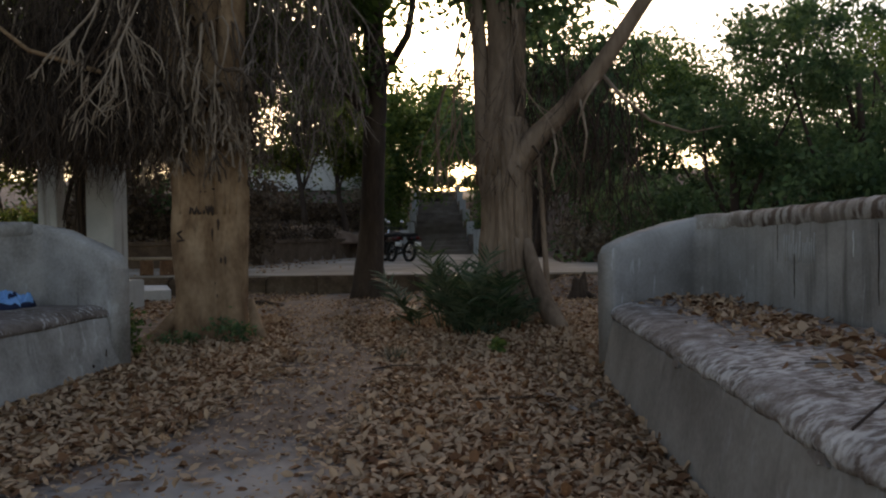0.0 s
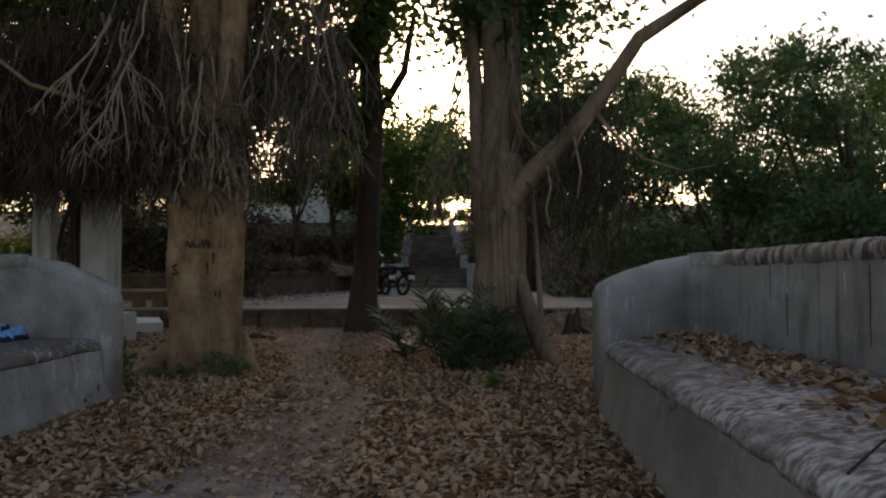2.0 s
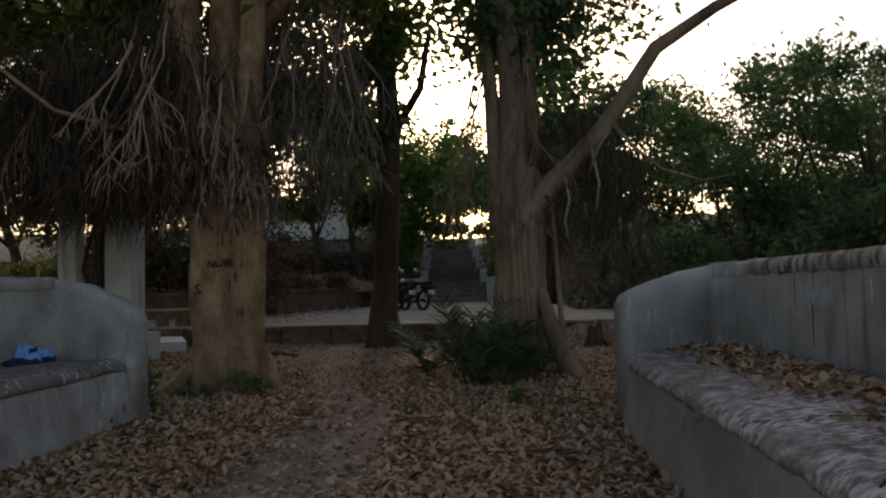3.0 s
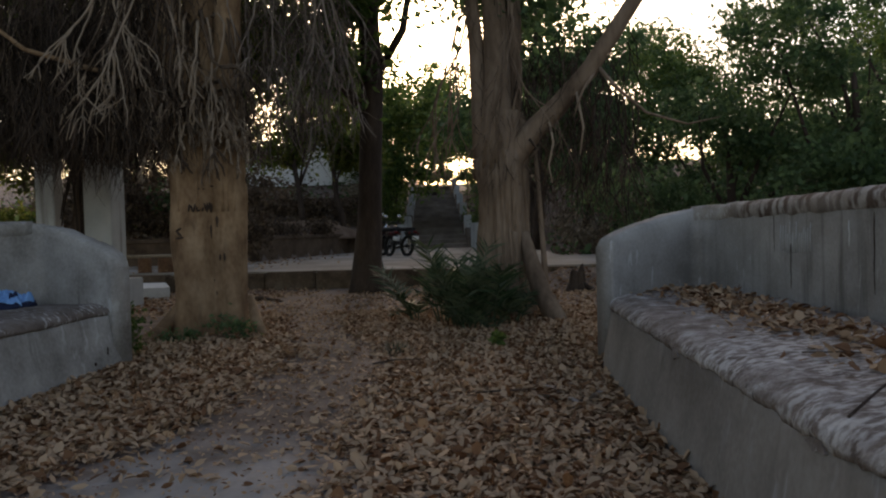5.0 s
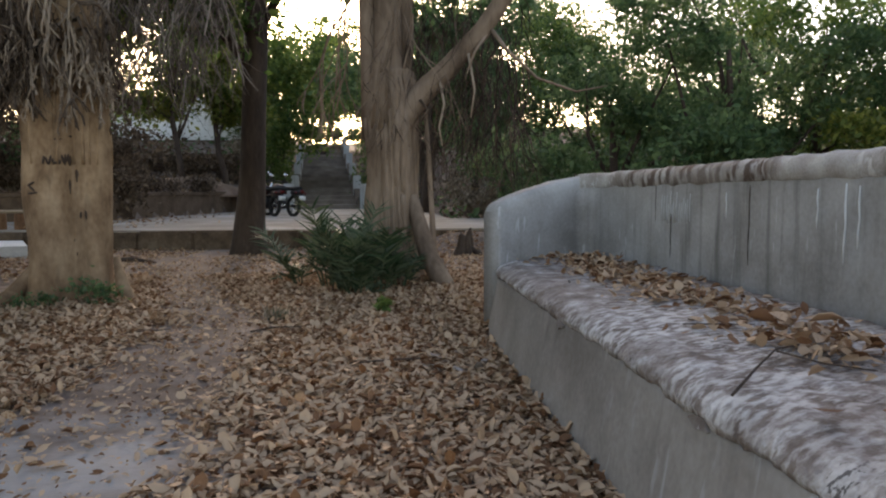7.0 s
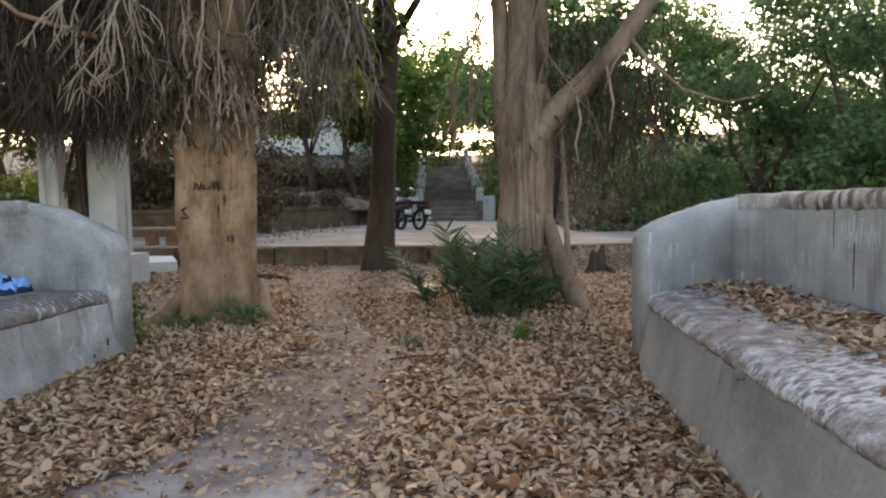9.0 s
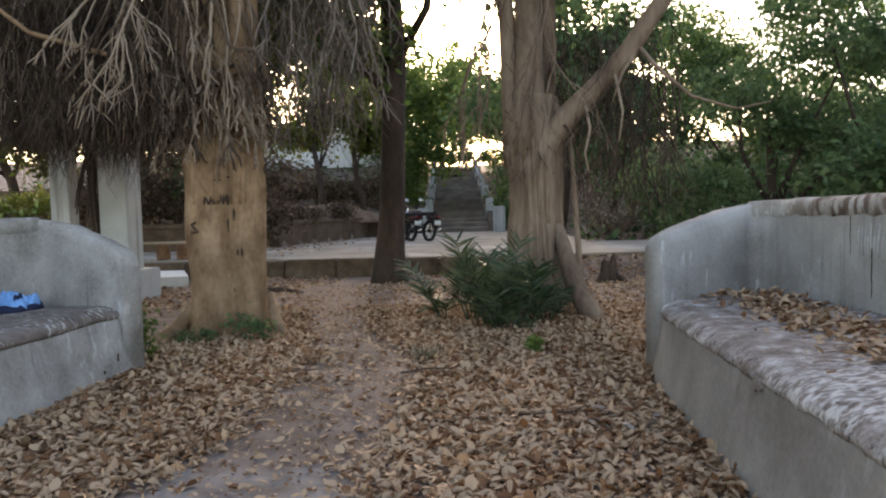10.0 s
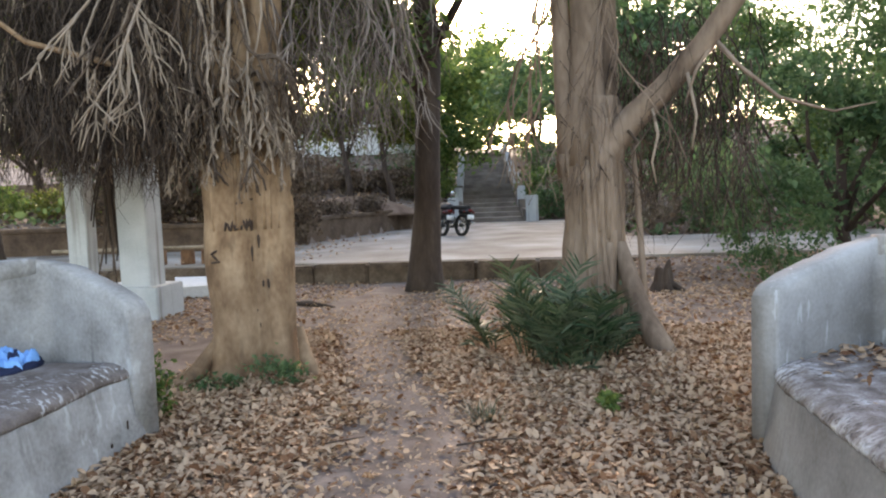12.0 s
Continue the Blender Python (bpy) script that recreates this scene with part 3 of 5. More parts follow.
def fork_root(acc, p, d, length, r, depth):
    """A root that hangs, and splits like an antler at its end."""
    pts = wander(p, d, length, max(4, int(length * 11)), 0.16, (0, 0, -0.1))
    acc.tube(pts, taper(r, r * 0.74, len(pts)), 6 if depth > 1 else 5 if depth else 4)
    if not depth:
        return
    way = (pts[-1] - pts[-2]).normalized()
    starts = [pts[-1]] * 2 + [pts[int(rng.integers(len(pts) // 3, len(pts)))] for _ in range(int(rng.integers(1, 3)))]
    for q in starts:
        fork_root(acc, q, way * 0.7 + Vector(rng.normal(size=3)) * 0.33 + Vector((0, 0, -0.45)), length * rng.uniform(0.35, 0.65), r * rng.uniform(0.6, 0.78), depth - 1)


def root_fringe(ob, material, fine, centre, inner, outer, low, high, count, fibres, arc=(0, 2 * math.pi)):
    """Aerial roots that branch as they hang round a trunk, each a part of the tree; their fibres go into fine."""
    bundles = rng.uniform(*arc, max(5, count // 5))
    for _ in range(count):
        t = rng.choice(bundles) + rng.normal() * 0.12
        r = inner + (outer - inner) * rng.random() ** 0.8
        z = rng.uniform(high - 0.35, high)
        p = Vector((centre[0] + r * math.cos(t), centre[1] + r * math.sin(t), z))
        end = low + rng.uniform(0, 0.75) ** 1.3 + (0.25 if r > 1.2 else 0)
        out = Vector((math.cos(t), math.sin(t), 0))
        root = Acc()
        fork_root(root, p, out * 0.18 + Vector((0, 0, -1)), max(0.3, (z - end) * 0.58), rng.uniform(0.007, 0.0145), 2)
        part("aerial_root", root, material, ob)
    for _ in range(fibres):
        t = rng.uniform(*arc)
        r = inner * 0.7 + (outer - inner * 0.7) * rng.random() ** 0.7
        z = rng.uniform(low + 0.4, high + 0.3)
        p = Vector((centre[0] + r * math.cos(t), centre[1] + r * math.sin(t), z))
        pts = wander(p, (0.35 * rng.normal(), 0.35 * rng.normal(), -1), rng.uniform(0.25, 0.8), 5, 0.26, (0, 0, -0.14))
        fine.tube(pts, taper(rng.uniform(0.003, 0.008), 0.0015, 6), 3, cap=False)


# the fig with the fringe of aerial roots
fig = add_tree("fig_tree", "pale twin-stemmed fig tree with carved bark and hanging aerial roots", at=(-2.45, 7.75, 0))
fig_bark = lobed_surface((-2.485, 7.75), -0.12, 2.3, [(-0.175, -0.075, 0.215), (0.135, 0.03, 0.172), (-0.06, 0.18, 0.2)], 0.24, rough=0.05, seed=2.2)
part("trunk", lobed_trunk(fig_bark, -0.12, 2.3), bark_pale, fig)
strands(fig, fig_bark, 14, 1.2, 2.3, bark_pale)
for pts, radii in (([(-2.34, 7.74, 1.9), (-2.29, 7.7, 2.5), (-2.25, 7.68, 3.2), (-2.2, 7.72, 4.2), (-2.1, 7.8, 6.5)], [0.17, 0.145, 0.13, 0.13, 0.1]),
                   ([(-2.58, 7.74, 1.9), (-2.66, 7.68, 2.4), (-2.84, 7.66, 2.9), (-3.0, 7.75, 3.6), (-3.3, 8.3, 6.0)], [0.2, 0.2, 0.22, 0.2, 0.12]),
                   ([(-2.46, 7.8, 1.9), (-2.5, 7.82, 2.6), (-2.56, 7.85, 3.4), (-2.6, 8.0, 5.5)], [0.2, 0.19, 0.19, 0.12])):
    part("stem", Acc().tube(pts, radii, 18), bark_pale, fig)
# roots that spring from the trunk's upper front and split as they fall
for k in range(74):
    t = radians(-190 + 184 * (k + 0.5 * rng.random()) / 74)
    z = rng.uniform(2.1, 2.45) if k % 3 else rng.uniform(2.5, 3.3)
    p = Vector((-2.5 - 0.10 * max(0, z - 2.3) + 0.24 * math.cos(t), 7.73 + 0.2 * math.sin(t), z))
    root = Acc()
    out = Vector((math.cos(t), math.sin(t), 0))
    start = [p, p + out * 0.1 + Vector((0, 0, 0.01)), p + out * rng.uniform(0.15, 0.24) + Vector((0, 0, -0.1))]
    r = rng.uniform(0.008, 0.019)
    root.tube(start, [r * 1.3, r * 1.1, r], 7)
    fork_root(root, start[-1], out * 0.12 + Vector((0, 0, -1)), rng.uniform(0.2, 0.34) + 0.4 * max(0, z - 2.45), r, 2)
    part("aerial_root", root, root_mat, fig)
for pts, r in (([(-2.65, 7.7, 2.3), (-3.2, 7.3, 2.55), (-3.9, 7.0, 2.75), (-4.6, 7.0, 3.3)], 0.032), ([(-2.2, 7.8, 3.7), (-1.7, 7.9, 4.3), (-1.0, 8.2, 4.9), (-0.4, 8.3, 5.6)], 0.10),
               ([(-2.7, 7.9, 2.6), (-3.5, 8.8, 3.2), (-4.6, 9.8, 3.6), (-6.0, 10.5, 4.0)], 0.13)):
    part("limb", Acc().tube(pts, taper(r, r * 0.5, len(pts)), 10), bark_pale, fig)
part("buttress_root", Acc().tube([(-2.74, 7.72, 0.55), (-2.80, 7.6, 0.28), (-2.93, 7.42, 0.08), (-3.08, 7.2, -0.02), (-3.2, 7.05, -0.07)], [0.03, 0.07, 0.075, 0.055, 0.03], 10), bark_pale, fig)
part("buttress_root", Acc().tube([(-2.12, 7.72, 0.4), (-2.06, 7.66, 0.15), (-1.95, 7.56, 0.0), (-1.85, 7.5, -0.06)], [0.03, 0.06, 0.055, 0.03], 10), bark_pale, fig)
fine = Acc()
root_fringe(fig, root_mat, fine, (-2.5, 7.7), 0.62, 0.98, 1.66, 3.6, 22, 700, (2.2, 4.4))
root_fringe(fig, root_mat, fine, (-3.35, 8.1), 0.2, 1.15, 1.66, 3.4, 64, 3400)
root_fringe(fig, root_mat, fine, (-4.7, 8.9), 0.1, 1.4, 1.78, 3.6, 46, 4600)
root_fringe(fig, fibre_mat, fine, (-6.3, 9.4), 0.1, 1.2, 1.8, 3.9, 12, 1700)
curtain = Acc()
root_fringe(fig, curtain_mat, curtain, (-1.72, 8.2), 0.15, 0.62, 1.8, 3.9, 10, 900)
tagged(part("root_curtain", curtain, curtain_mat, fig, "pale thin curtain of hanging root fibres"), kind="stuff")
tagged(part("fibre_mass", fine, fibre_mat, fig, "dense fine hanging root fibres, darkened for the shade among them"), kind="stuff")
# the last mass, above the view, is added to darken the roots below
blobs = [(-3.0, 8.0, 5.2, 2.6, 2.2, 1.3), (-5.2, 9.0, 4.8, 2.0, 2.0, 1.3), (-1.2, 8.4, 5.6, 1.5, 1.8, 1.0), (-5.0, 11.5, 4.4, 2.2, 1.5, 1.4), (-3.0, 8.0, 7.4, 3.4, 3.0, 1.0)]
part("crown", quads_mesh("crown", leaf_quads(crown_points(blobs, 36000, 260, 0.32), 0.14), leaf_yellow), None, fig, "dense green crown with an added shade layer on top")

# carved marks on its bark: angle round the trunk, height, length, slant
CARVED = ((-124, 1.21, 0.075, 6), (-120, 1.205, 0.07, -14), (-116, 1.21, 0.085, 10), (-112.5, 1.2, 0.06, -6), (-109, 1.185, 0.03, 70), (-103, 1.195, 0.04, 12), (-99, 1.22, 0.08, -12), (-95.5, 1.215, 0.10, 3),
          (-92, 1.225, 0.07, 20), (-88.5, 1.215, 0.105, -8), (-85, 1.21, 0.09, 4), (-139, 1.0, 0.05, 50), (-138, 0.96, 0.06, -35), (-137, 0.92, 0.06, 80), (-62, 0.72, 0.06, 2), (-52, 0.72, 0.08, -3))
for angle, z, size, slant in CARVED:
    pts, angle, z = [], angle + 9, z + 0.075
    for i in range(5):
        u = (i / 4 - 0.5) * size
        pts.append(fig_bark(radians(angle) + u * math.sin(radians(slant)) / 0.34, z + u * math.cos(radians(slant)), 1.015))
    part("carved_mark", Acc().tube(pts, [0.005, 0.010, 0.0105, 0.010, 0.005], 6), mark_mat, fig)
# knots and healed scars
for angle, z, w, h in ((-58, 1.15, 0.022, 0.06), (-79, 1.05, 0.016, 0.07), (-70, 1.5, 0.05, 0.012), (-97, 1.47, 0.04, 0.01), (-72, 0.56, 0.018, 0.022), (-66, 0.44, 0.014, 0.02)):
    rings = []
    for i in range(4):
        grow, f = 1.004 + 0.012 * (1 - (i / 3) ** 2), 1 - i / 3.2
        rings.append([fig_bark(radians(angle) + w * f * math.cos(t) * (1 + 0.3 * math.sin(3 * t)) / 0.34, z + h * f * math.sin(t), 1.012 - 0.012 * f) for t in np.linspace(0, 6.283, 15)[:-1]])
    part("scar", Acc().loft(rings), mark_mat, fig)

# the dark leaning tree by the kerb
dark = add_tree("tree", "slim dark-barked tree standing before the kerb", at=(-1.85, 13.2, 0))
part("trunk", Acc().tube([(-1.85, 13.2, -0.2), (-1.84, 13.2, 0.1), (-1.82, 13.2, 0.5), (-1.76, 13.2, 1.2), (-1.72, 13.2, 2.2), (-1.66, 13.25, 3.6), (-1.7, 13.3, 5.2), (-1.8, 13.3, 7.5)],
                         [0.36, 0.3, 0.255, 0.215, 0.2, 0.2, 0.17, 0.1], 16), bark_dark, dark)
for pts in ([(-1.7, 13.2, 3.0), (-2.4, 13.0, 3.9), (-3.4, 13.0, 4.8)], [(-1.66, 13.2, 3.6), (-1.1, 13.4, 4.6), (-0.9, 13.5, 5.8)]):
    part("limb", Acc().tube(pts, [0.1, 0.07, 0.04], 8), bark_dark, dark)
# last two masses are unseen canopy, added to shade the ground by the kerb
blobs = [(-2.6, 13.2, 5.6, 1.5, 1.3, 1.6), (-3.4, 13.6, 4.3, 1.0, 1.0, 0.9), (-2.0, 13.2, 7.4, 1.2, 1.2, 1.0), (-1.95, 13.3, 4.2, 0.5, 0.5, 1.4), (-2.0, 13.4, 9.0, 2.6, 2.2, 1.0), (-1.4, 11.2, 7.9, 2.2, 1.6, 0.6)]
part("crown", quads_mesh("crown", leaf_quads(crown_points(blobs, 30000, 220, 0.32), 0.17), leaf_green), None, dark)

# the forked fig with the raised limb
fork = add_tree("fig_tree", "grey forked fig tree rising behind a palm clump", at=(0.5, 9.0, 0))
fork_bark = lobed_surface((0.5, 9.0), -0.15, 2.35, [(-0.18, 0, 0.175), (0.15, 0.05, 0.155), (0.0, -0.1, 0.185)], 0.4, thin=0.22, rough=0.09, seed=0.7)
part("trunk", lobed_trunk(fork_bark, -0.15, 2.35), bark_grey, fork)
strands(fork, fork_bark, 38, 0.1, 2.4, bark_grey, 0.012, 0.045)
part("stem", Acc().tube([(0.42, 8.97, 1.7), (0.42, 8.97, 2.2), (0.44, 9.0, 2.8), (0.42, 9.05, 3.6), (0.32, 9.1, 5.0), (0.2, 9.2, 7.0)], [0.2, 0.18, 0.15, 0.135, 0.12, 0.08], 16), bark_grey, fork)
part("stem", Acc().tube([(0.28, 9.05, 1.6), (0.24, 9.08, 2.3), (0.2, 9.1, 3.2), (0.05, 9.2, 5.0)], [0.15, 0.11, 0.09, 0.06], 12), bark_grey, fork)
part("stem", Acc().tube([(0.55, 9.1, 1.8), (0.64, 9.15, 2.7), (0.66, 9.2, 4.0), (0.8, 9.3, 6.0)], [0.15, 0.1, 0.085, 0.06], 12), bark_grey, fork)
part("limb", Acc().tube([(0.5, 8.97, 1.6), (0.64, 8.93, 1.88), (0.84, 8.88, 2.12), (1.1, 8.8, 2.36), (1.45, 8.7, 2.74), (1.75, 8.6, 3.18), (2.0, 8.5, 3.55), (2.6, 8.3, 3.9), (3.3, 8.1, 4.2)], [0.13, 0.14, 0.13, 0.112, 0.1, 0.09, 0.08, 0.06, 0.04], 14), bark_grey, fork)
for pts in ([(1.0, 8.75, 2.2), (1.04, 8.7, 1.95), (0.98, 8.68, 1.7), (1.02, 8.7, 1.5)], [(0.78, 8.75, 2.0), (0.86, 8.66, 1.88), (0.76, 8.62, 1.74)], [(1.3, 8.68, 2.5), (1.36, 8.6, 2.1), (1.32, 8.6, 1.8)]):
    part("bare_twig", Acc().tube(pts, taper(0.018, 0.007, len(pts)), 6), root_mat, fork)
part("prop_root", Acc().tube([(0.86, 9.05, 1.9), (0.9, 9.02, 1.3), (0.93, 9.0, 0.7), (0.96, 8.98, -0.05)], [0.025, 0.03, 0.034, 0.05], 8), bark_grey, fork)
part("bare_twig", Acc().tube([(1.55, 8.65, 2.75), (1.7, 8.5, 2.5), (2.0, 8.4, 2.2), (2.4, 8.3, 2.05), (2.7, 8.2, 2.1)], [0.025, 0.02, 0.016, 0.011, 0.005], 6), bark_grey, fork)
part("bare_twig", Acc().tube([(1.5, 8.65, 2.7), (1.36, 8.6, 2.5), (1.25, 8.55, 2.2)], [0.02, 0.016, 0.008], 6), bark_grey, fork)
part("buttress_root", Acc().tube([(0.70, 8.85, 0.95), (0.80, 8.7, 0.5), (0.88, 8.6, 0.25), (0.98, 8.45, 0.06), (1.08, 8.32, -0.06)], [0.06, 0.1, 0.11, 0.11, 0.07], 10), bark_grey, fork)
part("buttress_root", Acc().tube([(0.75, 9.0, 0.5), (0.95, 8.9, 0.2), (1.15, 8.8, -0.03)], [0.05, 0.06, 0.03], 9), bark_grey, fork)
fine = Acc()
root_fringe(fork, bark_grey, fine, (0.45, 9.15), 0.36, 0.5, 1.3, 3.7, 12, 100)
root_fringe(fork, fibre_mat, fine, (1.3, 9.4), 0.1, 0.85, 1.0, 2.9, 10, 700)
tagged(part("fibre_mass", fine, fibre_mat, fork, "fine hanging root fibres"), kind="stuff")
# the high wide mass lies out of view, put there to block sky light
blobs = [(0.3, 9.3, 5.6, 1.0, 1.1, 1.4), (1.4, 9.4, 5.0, 0.9, 1.0, 0.9), (0.4, 9.2, 4.1, 0.75, 0.6, 0.8), (0.6, 9.6, 8.0, 2.8, 2.4, 1.0)]
part("crown", quads_mesh("crown", leaf_quads(crown_points(blobs, 34000, 220, 0.3), 0.13), leaf_dark), None, fork)


def wood(name, label, x, y, height, blobs, n, size, material, radius=0.12, bark=bark_dark, clumps=120, clump=0.4, group="background trees"):
    """A plain tree: tapered crooked trunk, limbs into each mass of the crown, leaves in clumps."""
    z = ground_z(x, y) if y < 14.5 or y > 20 else 0.2
    ob = add_tree(name, label, at=(x, y, z), group=group)
    pts = wander((x, y, z - 0.2), (0.1 * rng.normal(), 0.1 * rng.normal(), 1), height * 0.8, 7, 0.1, (0, 0, 0.1))
    part("trunk", Acc().tube(pts, taper(radius * 1.25, radius * 0.4, 8), 9), bark, ob)
    for b in blobs:
        start = pts[int(rng.integers(2, 5))]
        mid = (start + Vector((x + b[0], y + b[1], z + b[2]))) / 2 + Vector(rng.normal(size=3)) * 0.15
        part("limb", Acc().tube([start, mid, (x + b[0], y + b[1], z + b[2])], [radius * 0.5, radius * 0.35, radius * 0.12], 6), bark, ob)
    places = crown_points([(x + b[0], y + b[1], z + b[2], *b[3:]) for b in blobs], n, clumps, clump)
    part("crown", quads_mesh("crown", leaf_quads(places, size), material), None, ob)
    return ob


# trees beyond the second bench
for x, y, h, mat, big in ((4.7, 13.5, 3.4, leaf_dark, 0.95), (6.4, 12.4, 4.5, leaf_dark, 1.15), (8.6, 13.6, 5.0, leaf_green, 1.25), (8.4, 23.5, 7.0, leaf_dark, 1.6), (11.2, 12.8, 4.8, leaf_green, 1.25), (14.5, 13.6, 5.2, leaf_dark, 1.5), (5.4, 21.5, 4.6, leaf_dark, 1.3),
                          (7.0, 20.5, 5.2, leaf_green, 1.3), (10.8, 20.0, 5.4, leaf_dark, 1.4), (8.8, 9.4, 5.0, leaf_yellow, 1.0)):
    blobs = [(rng.normal() * 0.9 * big, rng.normal() * 0.7 * big, h * u, big * rng.uniform(0.65, 1.1), big * rng.uniform(0.65, 1.1), big * rng.uniform(0.35, 0.65)) for u in (0.34, 0.44, 0.54, 0.64, 0.75, 0.87, 1.0)]
    wood("tree", "leafy green tree behind the bench", x, y, h, blobs, 9500, 0.12, mat, 0.1, clumps=150, clump=0.22)
# large trees beside the clearing, mostly out of view, added to shade it
for x, y, h, mat, big in ((-10.5, 11.0, 7.5, leaf_yellow, 2.0), (-12.0, 16.5, 7.5, leaf_green, 2.0), (-9.0, 4.5, 7.5, leaf_yellow, 2.0), (10.5, 5.5, 7.5, leaf_green, 2.0)):
    blobs = [(rng.normal() * 0.7 * big, rng.normal() * 0.7 * big, h * u, big * rng.uniform(0.7, 1.15), big * rng.uniform(0.7, 1.15), big * rng.uniform(0.5, 0.8)) for u in (0.5, 0.62, 0.74, 0.86, 0.98)]
    wood("tree", "tall leafy tree added beside the clearing for shade", x, y, h, blobs, 11000, 0.17, mat, 0.17, clumps=170, clump=0.34)
for x, y, h, mat, big in ((-8.6, 20.4, 4.6, leaf_dark, 1.3), (-6.9, 19.6, 3.4, brush_mat, 0.9), (-10.6, 19.8, 4.2, brush_mat, 1.1)):
    blobs = [(rng.normal() * 0.6 * big, rng.normal() * 0.4 * big, h * u, big * rng.uniform(0.8, 1.2), big * rng.uniform(0.7, 1.1), big * rng.uniform(0.4, 0.7)) for u in (0.25, 0.42, 0.6, 0.78, 0.95)]
    wood("tree", "brown overgrown thicket behind the pillars", x, y, h, blobs, 6500, 0.14, mat, 0.09, clumps=120, clump=0.26)
# crowns that meet over the head of the steps
for x, y, h, mat, blobs in ((-5.6, 46, 6, leaf_green, [(1.0, 0, 3.6, 1.6, 1.5, 1.2), (2.2, 0.5, 4.3, 1.6, 1.5, 1.1), (0, 0, 5.2, 1.8, 1.6, 1.2), (2.8, 0, 3.3, 1.3, 1.0, 0.7), (2.4, 0, 2.7, 1.3, 0.9, 0.5)]),
                            (0.4, 48, 6, leaf_dark, [(-1.4, 0, 3.7, 1.6, 1.5, 1.0), (-2.9, 0.5, 3.8, 1.5, 1.5, 0.9), (0.5, 0, 4.2, 1.8, 1.6, 1.3), (-1.0, 0, 5.2, 1.6, 1.5, 1.0), (-1.8, 0, 2.9, 1.5, 0.9, 0.5)])):
    wood("tree", "leafy tree arching over the steps", x, y, h, blobs, 9000, 0.22, mat, 0.16, clumps=130, clump=0.34)
# slim bare-stemmed trees before the white house
for x, y, lean in ((-6.3, 26.5, 0.5), (-5.0, 27.5, -0.3)):
    wood("tree", "slim tree with bare crooked stems and yellow-green leaves", x, y, 7.0, [(lean * k, 0.3 * rng.normal(), 4.0 + 0.75 * k, 1.0, 0.8, 0.45) for k in (-1.8, -1.2, -0.4, 0.5, 1.3, 2.2, 3.0)], 7000, 0.2, leaf_yellow, 0.1, clumps=80, clump=0.3)
# bank of trees beside and above the steps
# the last tree, mostly hidden behind the forked fig, has extra height for shade
for x, y, h, mat, big in ((-3.6, 33, 7, leaf_green, 1.5), (-5.2, 38, 8, leaf_green, 1.8), (2.6, 31, 7, leaf_dark, 1.5), (3.9, 26, 6.6, leaf_dark, 1.5), (3.6, 39, 8, leaf_green, 2.0),
                          (-3.0, 46, 8, leaf_green, 2.0), (0.6, 53, 5.5, leaf_dark, 2.0), (-3.6, 55, 5.5, leaf_dark, 2.2), (8.0, 34, 6.5, leaf_dark, 1.9), (15, 30, 6.5, leaf_dark, 2.0), (19, 24, 6.5, leaf_green, 2.0), (-12, 30, 8, leaf_green, 2.3),
                          (-16, 24, 7, leaf_yellow, 2.2), (-11, 21, 5.5, leaf_yellow, 1.5), (1.9, 24.5, 10, leaf_dark, 1.5)):
    blobs = [(rng.normal() * 0.6 * big, rng.normal() * 0.6 * big, h * u, big * rng.uniform(0.7, 1.15), big * rng.uniform(0.7, 1.15), big * rng.uniform(0.5, 0.8)) for u in (0.45, 0.58, 0.7, 0.82, 0.94)]
    wood("tree", "leafy tree on the slope beside the steps", x, y, h, blobs, 6500, 0.24, mat, 0.16, clumps=110, clump=0.36)


# ---- low plants ----
def shrub(name, label, x, y, rx, ry, h, n, size, material, z=None, clumps=40, clump=0.12, category="shrub"):
    z = ground_z(x, y) if z is None else z
    ob = thing(name, (x, y, z), label, category)
    stems = Acc()
    for _ in range(12):
        a = rng.uniform(0, 6.28)
        stems.tube(wander((x + 0.1 * rng.normal() * rx, y + 0.1 * rng.normal() * ry, z - 0.03), (math.cos(a) * rx, math.sin(a) * ry, h * 1.2), h * rng.uniform(0.4, 0.7), 4, 0.12), taper(0.004 + 0.006 * h, 0.003, 5), 4)
    part("stem_tangle", stems, dry_mat, ob)
    part("foliage", quads_mesh("foliage", leaf_quads(crown_points([(x, y, z + h * 0.55, rx, ry, h * 0.5)], n, clumps, clump), size), material), None, ob)
    return ob


